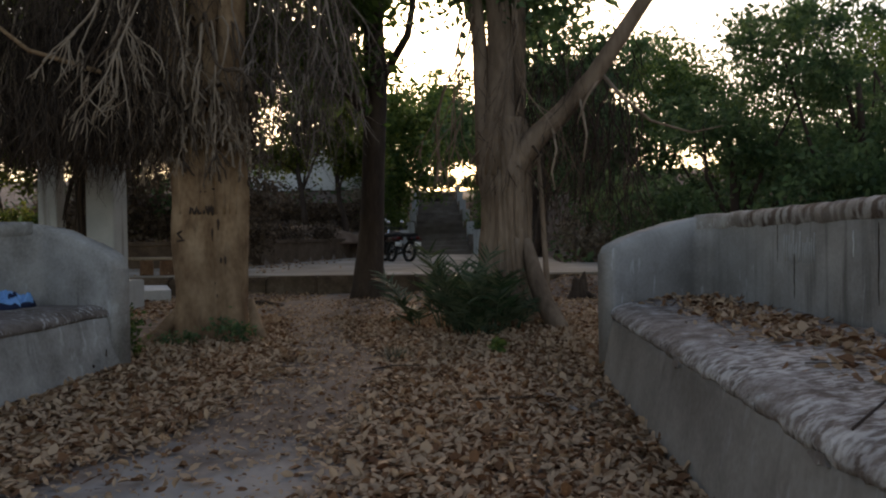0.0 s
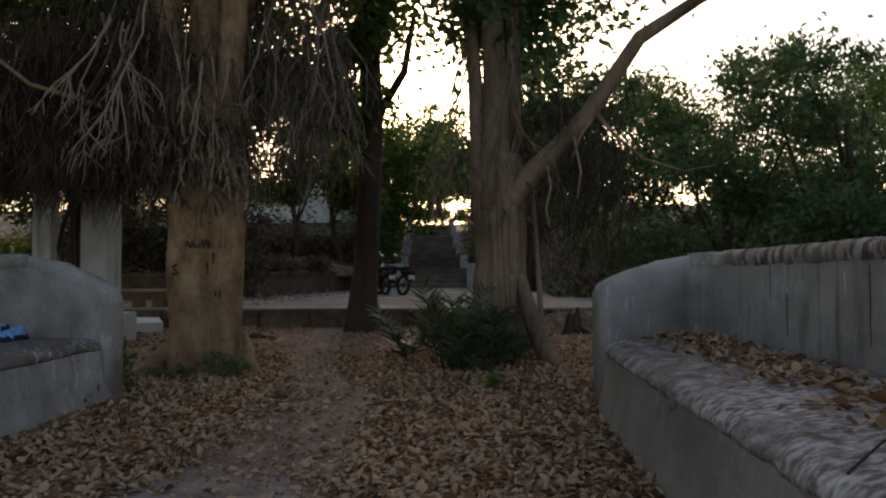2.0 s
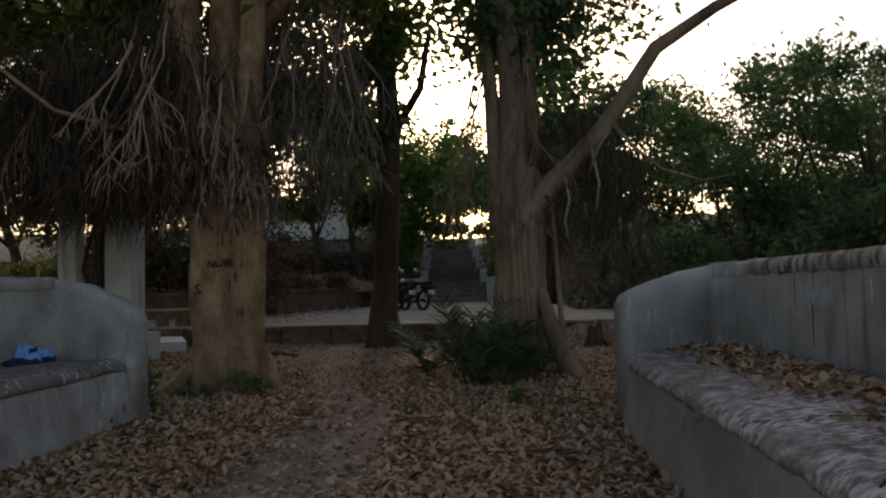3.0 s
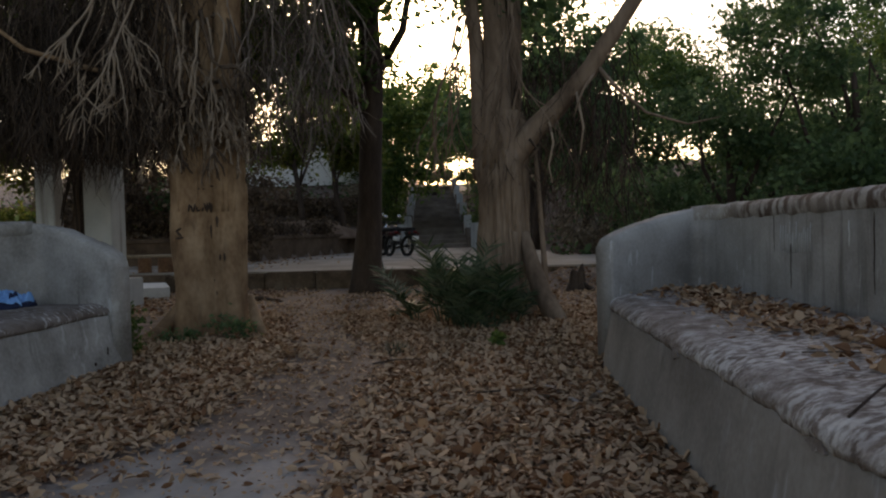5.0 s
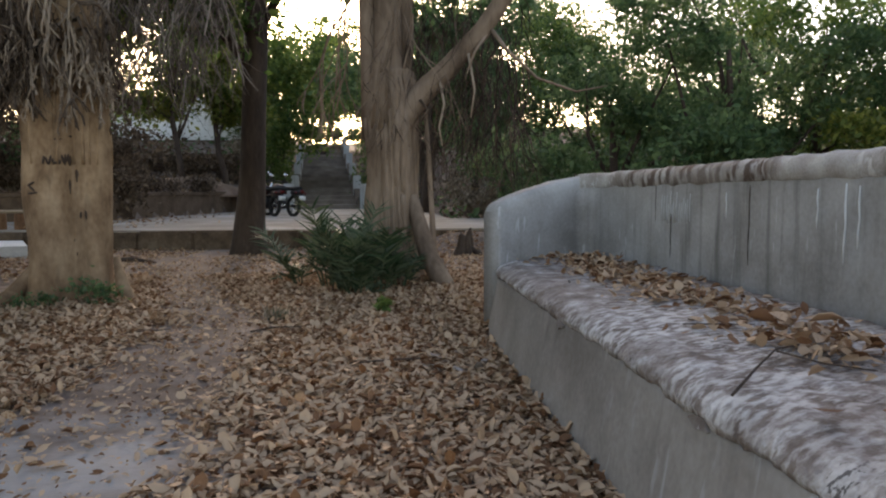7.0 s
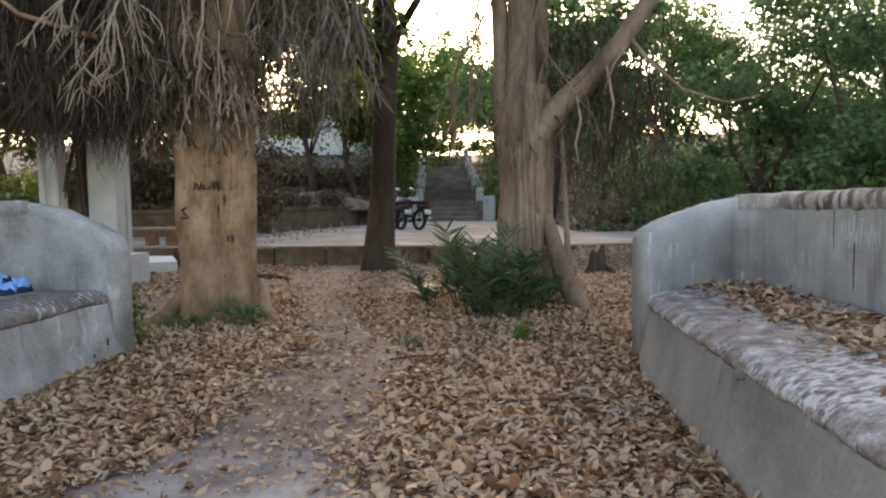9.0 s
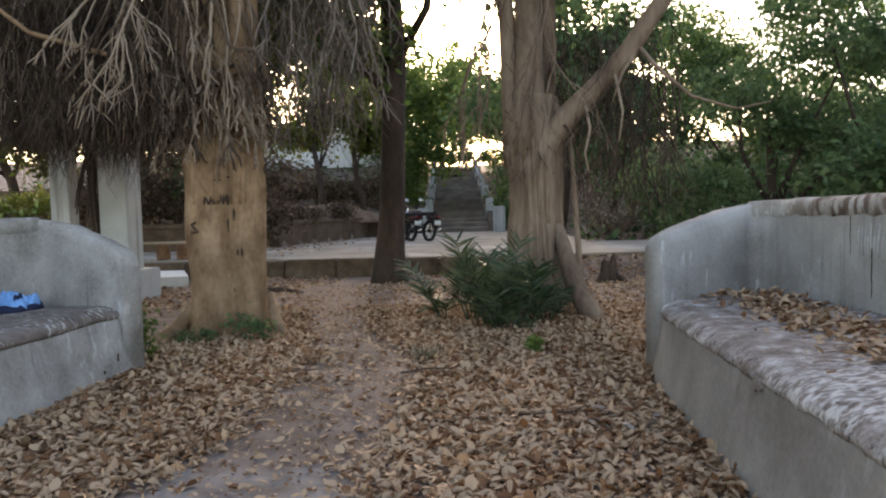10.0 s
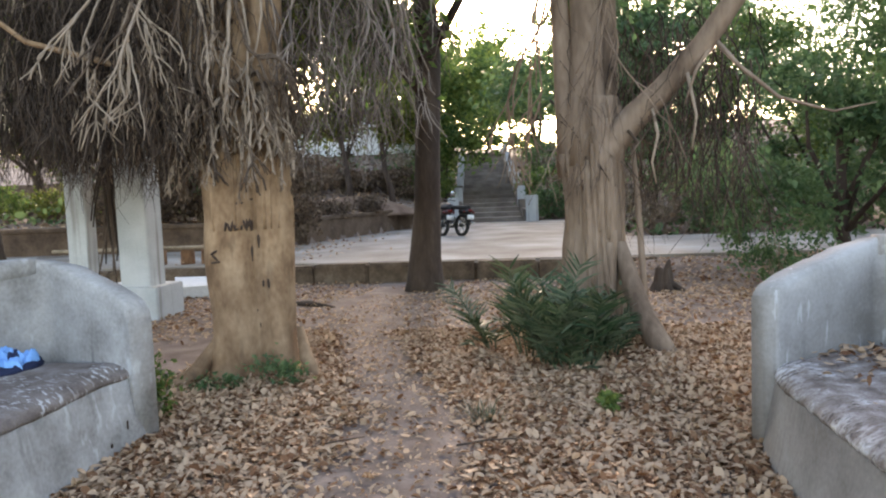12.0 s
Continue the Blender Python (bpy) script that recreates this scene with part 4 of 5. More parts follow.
def palm(label, x, y, fronds, length, lift, spread=6.28, start=0.0):
    z = ground_z(x, y)
    ob = thing("palm_clump", (x, y, z), label, "palm")
    for i in range(fronds):
        a = start + spread * (i + 0.6 * rng.random()) / fronds
        d = Vector((math.cos(a), math.sin(a), lift * rng.uniform(0.6, 1.9))).normalized()
        size, droop = length * rng.uniform(0.5, 1.2), rng.uniform(0.12, 0.6)
        acc = Acc()
        pts = [Vector((x + 0.08 * math.cos(a), y + 0.08 * math.sin(a), z)) + d * (size * u / 8) + Vector((0, 0, -droop * size * (u / 8) ** 2.2)) for u in range(9)]
        acc.tube(pts, taper(0.011, 0.003, 9), 4)
        for k in range(2, 9):
            for j in (0, 0.33, 0.66):
                if k == 8 and j:
                    continue
                p = pts[k].lerp(pts[min(k + 1, 8)], j)
                way = (pts[k] - pts[k - 1]).normalized()
                side = way.cross(Vector((0, 0, 1))).normalized()
                for s in (-1, 1):
                    if rng.random() < 0.22:
                        continue
                    dd = (way * 0.75 + side * s + Vector(rng.normal(size=3)) * 0.24 + Vector((0, 0, 0.1))).normalized()
                    acc.blade(p, dd, way.cross(dd).normalized(), size * 0.36 * (1.15 - 0.07 * k), 0.026, 0.1)
        part("frond", acc, frond_mat, ob)
    return ob


palm("dusty green feather palm seedling at the fig foot", 0.0, 7.95, 16, 1.15, 3.2)
palm("dusty green feather palm seedling at the fig foot", 0.3, 7.95, 12, 0.9, 3.0)
palm("sparse feather palm seedling beside the path", -0.18, 8.25, 8, 0.95, 2.6)
palm("sparse arching feather palm seedling beside the path", -0.5, 8.6, 7, 0.85, 1.6, 3.0, 1.9)
palm("dusty green feather palm seedling at the fig foot", 0.5, 8.2, 7, 0.62, 2.2)
palm("low drooping feather palm seedling in the leaves", 0.12, 7.7, 7, 0.45, 1.1)
shrub("shrub", "dark green low shrub round the fig foot", 0.2, 8.3, 0.45, 0.25, 0.62, 1100, 0.06, frond_mat, clumps=45, clump=0.05)
shrub("weed", "green weeds at the fig root", -2.6, 7.1, 0.2, 0.1, 0.15, 220, 0.045, leaf_dark, clumps=26, clump=0.05, category="weed")
shrub("weed", "green weeds at the fig root", -2.2, 7.3, 0.22, 0.1, 0.26, 260, 0.05, leaf_dark, clumps=20, clump=0.05, category="weed")
shrub("weed", "tall green weeds at the bench end", -2.75, 6.45, 0.12, 0.12, 0.42, 500, 0.05, leaf_green, clumps=20, clump=0.05, category="weed")
shrub("seedling", "small bright green seedling in dry leaves", 0.35, 6.62, 0.05, 0.05, 0.17, 90, 0.06, leaf_green, clumps=8, clump=0.025, category="plant")
tuft = thing("grass_tuft", (-0.5, 6.45, 0), "dry straggling grass tuft in fallen leaves", "grass tuft")
blades, dark_blades = Acc(), Acc()
for i in range(64):
    a = rng.uniform(0, 6.283)
    d = Vector((math.cos(a) * rng.uniform(0.2, 0.9), math.sin(a) * rng.uniform(0.2, 0.9), 1)).normalized()
    (blades if i % 2 else dark_blades).blade(Vector((-0.5 + 0.05 * rng.normal(), 6.45 + 0.04 * rng.normal(), ground_z(-0.5, 6.45) - 0.01)), d, d.cross(Vector((math.sin(a), -math.cos(a), 0.1))).normalized(), rng.uniform(0.16, 0.36), 0.009, 0.35, 4)
part("dry_blades", blades, dry_mat, tuft)
part("green_blades", dark_blades, frond_mat, tuft)
shrub("shrub", "dark bushy shrub behind the forked fig", 3.4, 12.5, 0.75, 0.5, 1.75, 3000, 0.08, leaf_dark, clumps=70, clump=0.14)
for i in range(7):
    shrub("shrub", "brushy undergrowth along the bank", 6.2 + 1.3 * i + rng.normal() * 0.2, 11.4 + rng.uniform(0, 2.2), 0.9, 0.6, rng.uniform(0.7, 1.3), 2600, 0.09, (leaf_dark, leaf_green, leaf_yellow)[i % 3], clumps=60, clump=0.14)
for i in range(6):
    shrub("shrub", "brushy undergrowth on the far bank", -17 + 1.3 * i + rng.normal() * 0.3, 20.5 + rng.uniform(0, 3), 0.9, 0.7, rng.uniform(0.7, 1.5), 1800, 0.12, (leaf_yellow, leaf_green)[i % 2], clumps=50, clump=0.16)

for i in range(12):
    shrub("shrub", "dry brown and green scrub on the slope", 3.2 + 1.2 * i + rng.normal() * 0.3, 20.3 + rng.uniform(0, 3.5), 1.0, 0.8, rng.uniform(1.0, 2.0), 2200, 0.11, (dry_mat, leaf_dark, leaf_green)[i % 3], clumps=60, clump=0.18)

for i in range(18):
    y = 31 + 1.0 * (i // 2) * 2 + rng.uniform(0, 1)
    shrub("shrub", "dark scrub on the slope beside the steps", (-4.0 - 0.075 * (y - 29) - rng.uniform(0, 1.6)) if i % 2 else (1.0 - 0.075 * (y - 29) + rng.uniform(0, 2.2)), y, 1.1, 0.9, rng.uniform(1.2, 2.0), 1500, 0.16, (leaf_dark, leaf_green, dry_mat)[i % 3], clumps=50, clump=0.2)

for i in range(5):
    shrub("shrub", "dark hedge shrub at the head of the steps", -6.2 + 1.5 * i, 53.6 + 0.3 * rng.normal(), 1.0, 0.7, 1.0, 900, 0.2, leaf_dark, clumps=36, clump=0.2)

for i in range(13):
    x = -10.4 + 0.42 * i + rng.normal() * 0.15
    past = 19.6 + max(0.0, x + 6.3) * 4.17 + rng.uniform(0, 1.2)
    shrub("shrub", "dry brown brush on the bank above the wall", x, past, 0.6, 0.5, rng.uniform(0.9, 2.0) if x < -7.4 else rng.uniform(0.25, 0.5), 1300, 0.10, brush_mat, clumps=44, clump=0.13)
for i in range(12):
    shrub("shrub", "dark brush hanging over the upper wall", -18 + 1.15 * i + rng.normal() * 0.2, 30.6, 0.9, 0.5, rng.uniform(0.8, 1.3), 900, 0.15, brush_mat, clumps=36, clump=0.17)

# stump and fallen wood
stump = thing("tree_stump", (1.78, 12.6, -0.08), "dark broken tree stump among leaves", "stump")
rings = []
for z, r in ((-0.15, 0.27), (-0.02, 0.17), (0.08, 0.125), (0.18, 0.105), (0.24, 0.095), (0.2, 0.05)):
    ring = []
    for k in range(22):
        t = 2 * math.pi * k / 22
        w = r * (1 + 0.22 * math.sin(5 * t + 1) + 0.12 * math.sin(11 * t))
        up = (0.15 * max(0, math.cos(t - 0.4)) ** 6 + 0.07 * max(0, math.cos(t - 3.4)) ** 4 + 0.025 * math.sin(8 * t)) if z > 0.17 else 0
        ring.append((1.78 + w * math.cos(t) + 0.06 * max(0, -z) , 12.6 + w * math.sin(t), z + up))
    rings.append(ring)
part("stump_wood", Acc().loft(rings), bark_dark, stump, smooth=False)
part("root", Acc().tube([(1.84, 12.58, 0.06), (1.98, 12.5, -0.02), (2.12, 12.46, -0.1)], [0.06, 0.045, 0.03], 8), bark_dark, stump)
stick = thing("fallen_branch", (-3.2, 11.3, 0), "dark fallen branch lying on the leaves", "branch")
part("wood", Acc().tube([(-3.6, 11.6, -0.02), (-3.2, 11.4, 0.03), (-2.8, 11.2, 0.0)], [0.05, 0.045, 0.02], 8), bark_dark, stick)

# ---- pillars behind the fig ----
for x0, x1, y, lab in ((-5.48, -5.07, 10.6, "pale concrete pillar on a low plinth"), (-6.29, -6.0, 10.75, "pale concrete pillar on a low plinth")):
    p = thing("pillar", ((x0 + x1) / 2, y + 0.2, 0), lab, "pillar", "pair of concrete pillars")
    part("shaft", Acc().box(x0, x1, y, y + (0.4 if x1 > -5.5 else 0.22), 0.0, 3.4, 0.012), pillar_mat, p, smooth=False)
plinth = thing("plinth", (-5.6, 10.8, 0), "low concrete plinth under the pillars", "plinth")
part("block", Acc().box(-7.6, -4.93, 10.5, 11.2, -0.15, 0.42, 0.015), pillar_mat, plinth, smooth=False)
part("beam", Acc().box(-6.5, -4.95, 10.55, 11.1, 3.4, 3.7, 0.015), pillar_mat, plinth, smooth=False)

# pale slab; the light falling on it is put into its white colour
slab = thing("concrete_slab", (-6.0, 13.6, 0), "pale bare concrete slab on the leaves beside the pillars, whitened as if sunlit", "slab")
body = Acc()
body.loft([[(x, y, z) for x, y in ((-5.86, 12.82), (-5.36, 13.05), (-6.05, 14.38), (-6.72, 14.38))] for z in (-0.2, 0.105, 0.12)])
part("block", body, chalk_lit_slab_mat, slab, smooth=False)

hanging = Acc()
for _ in range(16):
    hanging.tube(wander((-5.66 + 0.09 * rng.normal(), 10.95 + 0.08 * rng.normal(), 3.2), (0, 0, -1), rng.uniform(1.6, 2.9), 8, 0.07, (0, 0, -0.1)), taper(0.03, 0.01, 9), 6)
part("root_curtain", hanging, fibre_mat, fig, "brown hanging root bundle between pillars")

# ---- retaining walls, rail, logs ----
walls = thing("retaining_wall", (-6, 20, 0), "low brown masonry retaining wall beside the forecourt", "wall", kind="structure")
for a, b in (((-6.3, 18.5), (-3.3, 31.0)), ((-30, 18.0), (-6.3, 18.5))):
    d = (Vector(b) - Vector(a)).normalized()
    o = Vector((-d.y, d.x)) * 0.35
    n = max(4, int((Vector(b) - Vector(a)).length))
    rings = []
    for i in range(n + 1):
        p = Vector(a).lerp(Vector(b), i / n)
        t = 0.98 + 0.03 * noise.noise((p.x * 2, p.y, 2))
        rings.append([(p.x, p.y, 0.0), (p.x, p.y, t - 0.1), (p.x + d.y * 0.05, p.y - d.x * 0.05, t - 0.09), (p.x + d.y * 0.05, p.y - d.x * 0.05, t), (p.x + o.x, p.y + o.y, t + 0.01), (p.x + o.x, p.y + o.y, 0.0)])
    part("wall_run", Acc().loft(rings), wall_mat, walls, smooth=False)
upper = thing("retaining_wall", (-9, 30, 1), "upper dark masonry wall under a white house", "wall", kind="structure")
part("wall_run", Acc().box(-26, -4.6, 31.5, 31.9, 0.5, 2.55, 0.02), wall_mat, upper, smooth=False)
rail = thing("pole_rail", (-6.5, 14.2, 0), "thin grey pole rail resting on logs", "rail")
part("pole", Acc().tube([(-9.5, 14.9, 0.62), (-7, 14.9, 0.63), (-5.0, 14.95, 0.63)], [0.035, 0.035, 0.03], 8), dry_mat, rail)
for px in (-8.6, -5.2):
    part("post", Acc().tube([(px, 14.93, 0.0), (px, 14.92, 0.6)], [0.05, 0.045], 8), bark_dark, rail)
for x, r, h in ((-6.9, 0.14, 0.34), (-6.45, 0.16, 0.36), (-5.95, 0.13, 0.3), (-7.5, 0.15, 0.32)):
    lg = thing("log", (x, 15.3, 0.28), "short reddish-brown cut log standing on the road", "log", "cut logs")
    part("wood", Acc().tube([(x, 15.3, 0.275), (x, 15.3, 0.29 + h)], [r, r * 0.94], 14), log_mat, lg, smooth=False)

mound = thing("earth_mound", (-6.2, 26.2, 0.9), "low bare reddish-brown earth mound above the wall", "mound")
rings = []
for i in range(11):
    u = i / 10
    rings.append([(-6.2 + 2.6 * (1 - u) * math.cos(t) * (1 + 0.2 * noise.noise((math.cos(t), math.sin(t), 3))), 26.2 + 1.5 * (1 - u) * math.sin(t), 0.8 + 0.68 * math.sin(u * 1.57) + 0.06 * noise.noise((3 * math.cos(t), 3 * math.sin(t), 4 * u))) for t in np.linspace(0, 2 * math.pi, 33)[:-1]])
part("earth", Acc().loft(rings), mound_mat, mound)

# ---- steps ----
STEPS, TREAD, RISE, WIDE = 22, 0.98, 0.172, 1.18
stair = tagged(new("outdoor_steps"), "long weathered flight of stone steps with pale piers", "steps", kind="structure")
for i in range(STEPS):
    part("step", Acc().box(-WIDE, WIDE, i * TREAD, (i + 1) * TREAD + 0.05, -0.15, (i + 1) * RISE, 0.02), step_mat, stair, smooth=False)
for x0, x1 in ((-WIDE - 0.3, -WIDE - 0.005), (WIDE + 0.005, WIDE + 0.3)):
    for i in range(0, STEPS, 2):
        part("side_wall", Acc().box(x0, x1, -0.1 + i * TREAD, -0.1 + (i + 2) * TREAD - 0.01, -0.15, 0.30 + (i + 1) * RISE, 0.03), step_mat, stair, smooth=False)
    for i in range(3, STEPS, 4):
        part("pier", Acc().box(x0 - 0.02, x1 + 0.02, -0.1 + i * TREAD, 0.25 + i * TREAD, -0.15, 0.7 + (i + 1) * RISE, 0.03), pillar_mat, stair, smooth=False)
for x0, x1 in ((-WIDE - 0.5, -WIDE - 0.1), (WIDE + 0.1, WIDE + 0.55)):
    part("pier", Acc().box(x0, x1, -0.55, -0.12, -0.1, 1.0, 0.03), pillar_mat, stair, smooth=False)
stair.matrix_basis = pose(-1.53, 29.4, 0.285, 0, 0, 4.2)

# ---- white house ----
house = thing("house", (-9.5, 40, 2.2), "plain white painted house beyond the wall", "house")
part("wall", Acc().box(-14.5, -5.6, 39, 46, 1.5, 5.6, 0.02), white_wall, house, smooth=False)
part("roof", Acc().box(-14.8, -5.3, 38.7, 46.3, 5.6, 5.85, 0.02), white_wall, house, smooth=False)
part("ledge", Acc().box(-14.5, -5.6, 38.88, 38.998, 3.5, 3.62, 0.01), kerb_mat, house, smooth=False)


# ---- motorcycles ----
def motorcycle(x, y, turn, label, paint):
    m = Matrix.Translation((x, y, 0.285)) @ pose(0, 0, 0, 0, 6, turn)
    ob = thing("motorcycle", (0, 0, 0), label, "motorcycle", "parked motorcycles")

    def add(name, acc, mat, parent=None, smooth=True):
        return part(name, acc, mat, parent or ob, smooth=smooth)
    for cy in (0.0, 1.28):
        ring = [(0, cy + 0.27 * math.cos(t), 0.3 + 0.27 * math.sin(t)) for t in np.linspace(0, 2 * math.pi, 25)]
        wheel = add("wheel", Acc().tube([(-0.07, cy, 0.3), (0.07, cy, 0.3)], [0.05, 0.05], 10), black_paint)
        add("tyre", Acc().tube(ring, [0.05] * 25, 8, cap=False), rubber, wheel)
        rim = Acc()
        for k in range(6):
            t = k * math.pi / 3
            rim.tube([(0, cy, 0.3), (0, cy + 0.24 * math.cos(t), 0.3 + 0.24 * math.sin(t))], [0.012, 0.012], 5)
        add("rim", rim, chrome, wheel)
    add("engine", Acc().box(-0.14, 0.14, 0.42, 0.85, 0.22, 0.55, 0.05), black_paint)
    add("fuel_tank", Acc().loft([[(sx * w, cy, z) for sx, z in ((-1, 0.68), (-0.8, 0.85), (0, 0.92 * h), (0.8, 0.85), (1, 0.68), (0, 0.62))] for cy, w, h in ((0.5, 0.1, 0.95), (0.65, 0.15, 1.0), (0.9, 0.15, 1.03), (1.02, 0.07, 1.0))]), paint)
    add("seat", Acc().loft([[(sx * w, cy, z) for sx, z in ((-1, 0.74), (-0.9, 0.82), (0, 0.845), (0.9, 0.82), (1, 0.74))] for cy, w in ((-0.25, 0.09), (-0.1, 0.13), (0.25, 0.14), (0.52, 0.1))]), rubber)
    add("tail", Acc().box(-0.11, 0.11, -0.34, 0.1, 0.6, 0.75, 0.04), paint)
    add("tail_light", Acc().box(-0.07, 0.07, -0.37, -0.335, 0.66, 0.74, 0.012), red_plastic)
    add("mudguard", Acc().box(-0.07, 0.07, -0.36, -0.25, 0.36, 0.62, 0.02), black_paint)
    add("number_plate", Acc().box(-0.11, 0.11, -0.385, -0.37, 0.46, 0.58, 0.005), plate_mat)
    add("fork_leg", Acc().tube([(-0.09, 1.27, 0.3), (-0.09, 1.02, 0.95)], [0.022, 0.025], 8), chrome)
    add("fork_leg", Acc().tube([(0.09, 1.27, 0.3), (0.09, 1.02, 0.95)], [0.022, 0.025], 8), chrome)
    add("handlebar", Acc().tube([(-0.36, 0.85, 1.0), (-0.2, 0.97, 1.02), (0.2, 0.97, 1.02), (0.36, 0.85, 1.0)], [0.016] * 4, 8), black_paint)
    for s in (-1, 1):
        mirror = add("mirror", Acc().tube([(0.24 * s, 0.95, 1.02), (0.33 * s, 0.93, 1.2)], [0.007, 0.007], 6), black_paint)
        add("mirror_head", Acc().box(0.28 * s - 0.06, 0.28 * s + 0.09 * (s > 0) + 0.0, 0.9, 0.93, 1.18, 1.27, 0.02), chrome, mirror)
        add("indicator", Acc().box(0.16 * s - 0.03, 0.16 * s + 0.03, -0.3, -0.26, 0.64, 0.69, 0.01), red_plastic)
    add("exhaust", Acc().tube([(0.15, 0.6, 0.28), (0.17, 0.1, 0.3), (0.18, -0.25, 0.36)], [0.03, 0.05, 0.045], 10), chrome)
    ob.matrix_basis = m
    return ob


motorcycle(-2.0, 21.4, 42, "black motorcycle parked on its stand before the steps", black_paint)
motorcycle(-2.55, 21.6, 36, "dark dusty motorcycle parked on its stand beside another", maroon_paint)


# ---- cloth on the bench ----
def heap(x, y, z, rx, ry, h, seed, folds):
    """Crumpled cloth: a low mound with sharp folds that spills unevenly at its edge."""
    acc, rings = Acc(), []
    for i in range(15):
        u = i / 14
        ring = []
        for k in range(44):
            t = 2 * math.pi * k / 44
            edge = 1 + 0.28 * noise.noise((math.cos(t) * 1.6 + seed, math.sin(t) * 1.6, 0.3)) + 0.10 * math.sin(folds * t + seed)
            r = (1 - u) * edge
            px, py = rx * r * math.cos(t), ry * r * math.sin(t)
            fold = abs(noise.noise((px * 11 + seed, py * 14, seed))) * 1.1 + 0.35 * abs(noise.noise((px * 32, py * 32, seed)))
            ring.append((x + px, y + py, z + h * (min(1, 3.2 * u) ** 0.5) * (0.6 + fold) * (1 - 0.25 * u)))
        rings.append(ring)
    return acc.loft(rings)


cloth = thing("folded_jacket", (-3.36, 5.9, 0.5), "crumpled light blue and navy jacket lying on the bench", "clothing")
part("body", heap(-3.40, 5.92, 0.5, 0.15, 0.24, 0.055, 1.0, 5), navy_cloth, cloth)
part("sleeve", heap(-3.34, 6.0, 0.515, 0.065, 0.085, 0.085, 4.0, 5), blue_cloth, cloth, "light blue sleeve")
part("sleeve", heap(-3.36, 5.87, 0.515, 0.10, 0.06, 0.075, 9.0, 6), blue_cloth, cloth, "light blue sleeve")
part("hood", heap(-3.44, 5.94, 0.53, 0.07, 0.08, 0.105, 7.0, 3), blue_cloth, cloth, "light blue hood")
part("collar", heap(-3.37, 5.94, 0.535, 0.035, 0.04, 0.08, 2.0, 3), navy_cloth, cloth)

# ---- leaf litter ----


def scatter(n, x0, x1, y0, y1, keep, height):
    p = np.column_stack([rng.uniform(x0, x1, n), rng.uniform(y0, y1, n), np.zeros(n)])
    p = p[np.array([rng.random() < keep(a, b) for a, b, _ in p])]
    p[:, 2] = [height(a, b) for a, b, _ in p]
    p[:, 2] += rng.uniform(0.004, 0.03, len(p))
    return p


def leaf_bed(name, places, sizes, label):
    """One sheet of fallen leaves from several fields of places, each with its leaf size."""
    size = np.concatenate([np.full(len(p), z) for p, z in zip(places, sizes)])
    tagged(part(name, dry_leaves(name, np.concatenate(places), size, litter), None, None), label, "leaves", kind="stuff")


def path_x(y):
    return -0.93 - 0.12 * (1 - smoothstep(3.2, 4.6, y)) - 1.0 * smoothstep(6.0, 9.6, y) - 0.55 * smoothstep(9.5, 12, y)


def on_ground(x, y):
    if 1.0 < x < 2.35 and y < 6.35 and x > front_x(y) + 0.02 or -3.9 < x < -2.6 and y < 6.2:
        return 0.0
    width = 0.46 - 0.10 * smoothstep(5, 8, y) + 0.22 * (1 - smoothstep(3.4, 4.6, y))
    path = 1 - smoothstep(width * 0.55, width * 1.45, abs(x - path_x(y)) + 0.22 * noise.noise((x * 1.6, y * 1.6, 9)))
    patch = 0.55 + 0.65 * noise.noise((x * 0.9, y * 0.9, 3.0))
    return min(1, max(0.0, 0.75 + 0.35 * patch)) * (1 - 0.95 * path)


near = scatter(150000, -3.2, 2.6, 1.8, 9.5, on_ground, ground_z)
crumbs = scatter(15000, -2.6, 0.6, 2.0, 12.5, lambda x, y: 0.2 + 0.8 * math.exp(-((x - path_x(y)) / 0.6) ** 2), ground_z)
far = scatter(24000, -7.5, 6.5, 9.0, 14.6, lambda x, y: (0.85 - 0.35 * math.exp(-((x + 2.2) / 1.2) ** 2)) * on_ground(x, y) if y < 14.35 or x > 1.3 else 0, ground_z)
side = scatter(9000, -9, 9, -2.0, 9.0, lambda x, y: 0.0 if -3.6 < x < 2.6 and y > 1.8 else 0.6, ground_z)
leaf_bed("leaf_litter", [near, crumbs, far, side], [0.053, 0.026, 0.06, 0.09], "thick carpet of dry brown fallen leaves")
seat_field = scatter(4200, 1.25, 2.05, 2.1, 6.2, lambda x, y: max(0.03, 1.3 * math.exp(-((x - 1.72) / 0.2) ** 2) * (0.4 + noise.noise((x * 2, y * 1.5, 6)) + (0.5 if y > 4 else 0))), lambda x, y: 0.503)
seat_heap = scatter(260, 1.45, 2.0, 2.5, 3.3, lambda x, y: math.exp(-((x - 1.7) / 0.16) ** 2 - ((y - 2.9) / 0.25) ** 2), lambda x, y: 0.503 + 0.05 * rng.random())
leaf_bed("seat_leaves", [seat_field, seat_heap], [0.052, 0.075], "dry brown leaves heaped on the bench seat")
verge = scatter(2500, -12, -3, 15, 24, lambda x, y: max(0.02, 1 - abs(x + 6.0) / 2.2) if x > -6.2 + (y - 18.5) * 0.24 or y < 18.3 else 0, lambda x, y: 0.285)
leaf_bed("road_leaves", [verge], [0.09], "brown leaves blown along the road edge")
bank = scatter(9000, -14, -3.5, 18.8, 31, lambda x, y: 0.25 if y > 18.9 + max(0, x + 6.3) * 4.17 else 0, ground_z)
leaf_bed("bank_leaves", [bank], [0.15], "brown leaves on the bank above the wall")

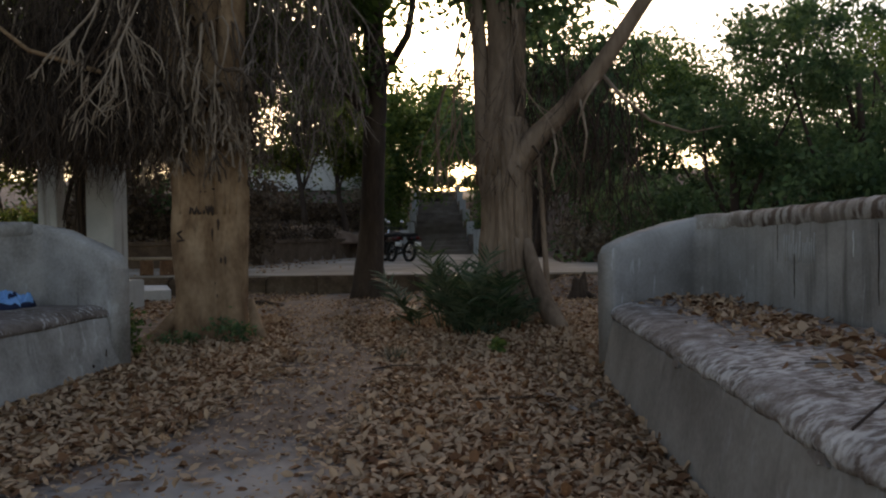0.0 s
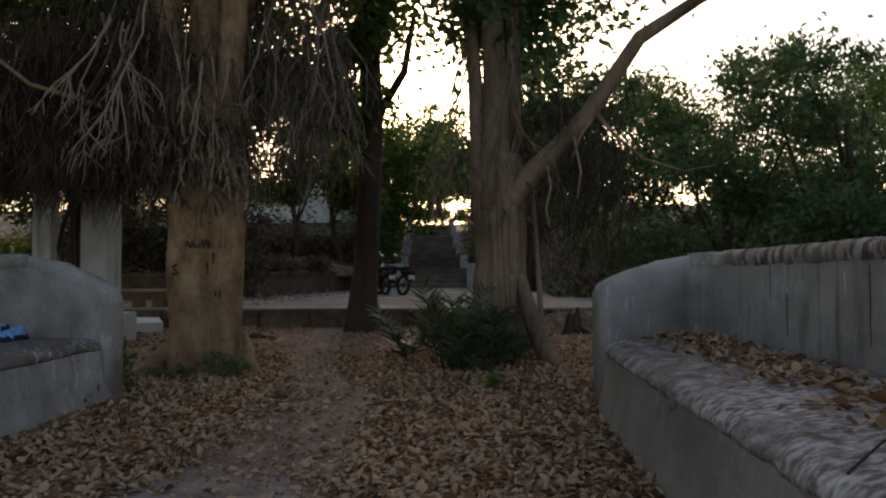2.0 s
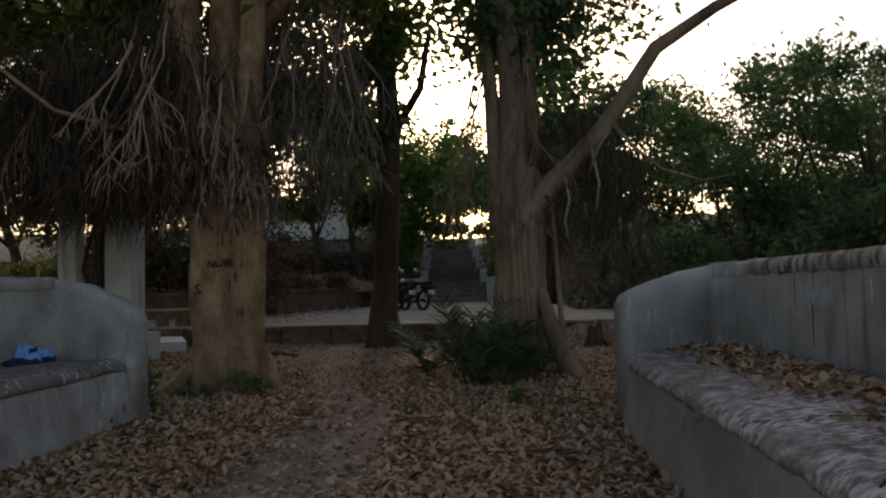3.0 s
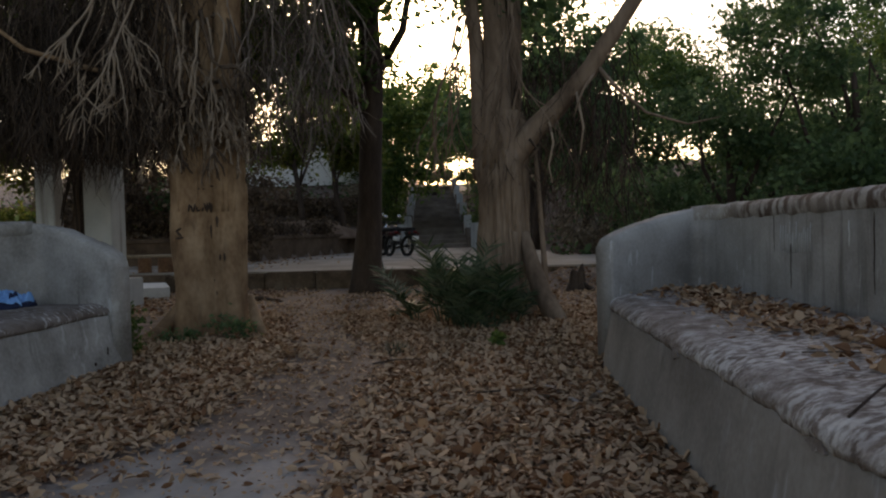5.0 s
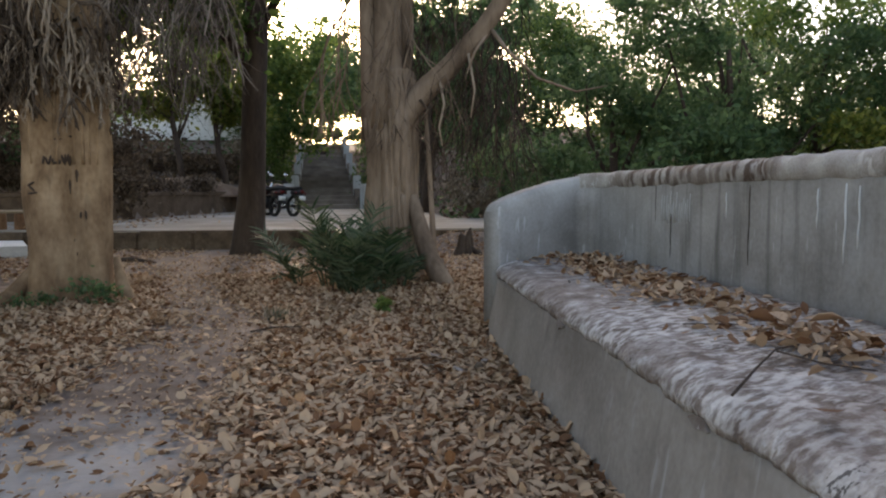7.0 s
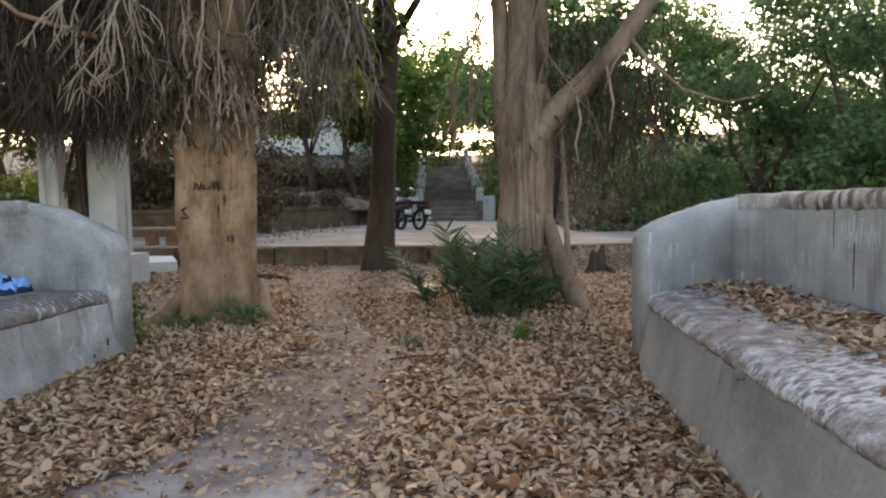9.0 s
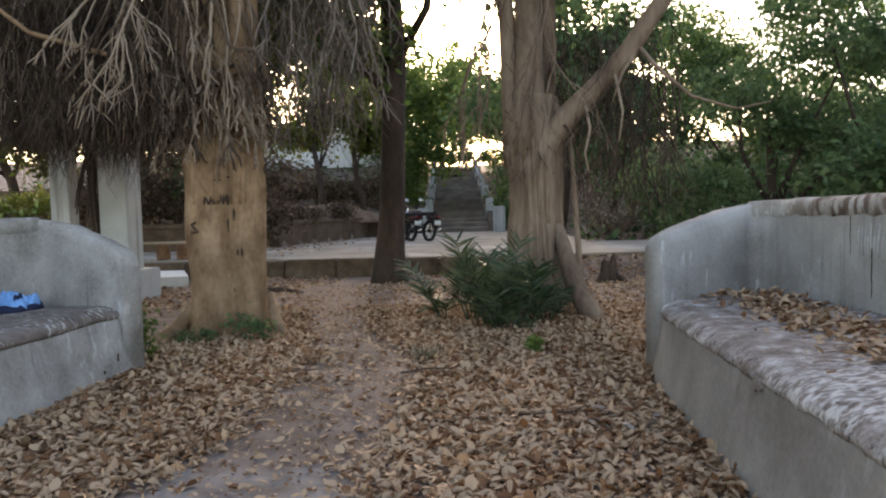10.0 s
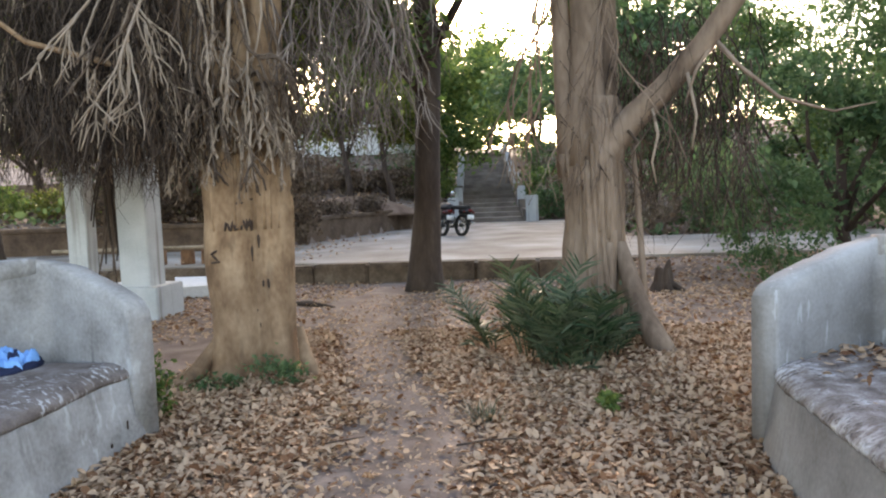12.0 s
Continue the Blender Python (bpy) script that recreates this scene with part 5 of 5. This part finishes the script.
grey_field = scatter(150, 0.3, 1.0, 4.1, 5.4, lambda x, y: math.exp(-((x - 0.72) / 0.16) ** 2 - ((y - 4.75) / 0.3) ** 2), lambda x, y: ground_z(x, y) + 0.02)
tagged(part("grey_leaves", dry_leaves("grey_leaves", grey_field, np.full(len(grey_field), 0.07), grey_litter), None, None), "patch of weathered grey leaves on the litter", "leaves", kind="stuff")

# twigs on the seat and on the path
for pts, r in (([(1.12, 2.5, 0.515), (1.28, 2.68, 0.53), (1.42, 2.82, 0.55), (1.6, 2.95, 0.535), (1.75, 3.2, 0.52)], 0.0045), ([(1.42, 2.82, 0.545), (1.5, 2.72, 0.53), (1.62, 2.66, 0.52)], 0.0035),
               ([(1.4, 3.4, 0.515), (1.5, 3.34, 0.525), (1.66, 3.36, 0.515)], 0.0035), ([(-0.62, 5.95, 0.02), (-0.45, 5.97, 0.045), (-0.25, 6.05, 0.03)], 0.007), ([(-1.55, 5.85, 0.02), (-1.38, 5.93, 0.04), (-1.2, 6.08, 0.025)], 0.006),
               ([(0.1, 4.9, 0.03), (0.35, 4.84, 0.06), (0.55, 4.95, 0.04)], 0.007)):
    tw = thing("twig", pts[0], "thin dark dry twig lying among fallen leaves", "twig", "fallen twigs")
    part("stem", Acc().tube(pts, taper(r, r * 0.5, len(pts)), 6), bark_dark, tw)

# undergrowth over the slopes beyond the road
def on_slope(x, y):
    if -5.5 < x < 2.6 and y < 31 or abs(x + 1.53 + 0.0734 * (y - 29.4)) < 1.7:
        return 0.0
    if x < -4 and y < 19.1 + max(0.0, x + 6.3) * 4.17:
        return 0.0
    return 0.55 + 0.8 * noise.noise((x * 0.35, y * 0.35, 12))


for mat, name, text in ((brush_mat, "slope_brush", "dry brown brush covering the slopes"), (leaf_dark, "slope_weeds", "dark green weeds covering the slopes")):
    p = scatter(16000, -24, 24, 19.4, 46, lambda x, y: 0.0 if -7.8 < x < -3 and y < 29 or mat is leaf_dark and -11 < x < -3 and y < 32 else on_slope(x, y), ground_z)
    p[:, 2] += rng.random(len(p)) ** 2 * 0.5
    tagged(part(name, dry_leaves(name, p, np.full(len(p), 0.24), mat, flat=0.2), None, None), text, "undergrowth", kind="stuff")
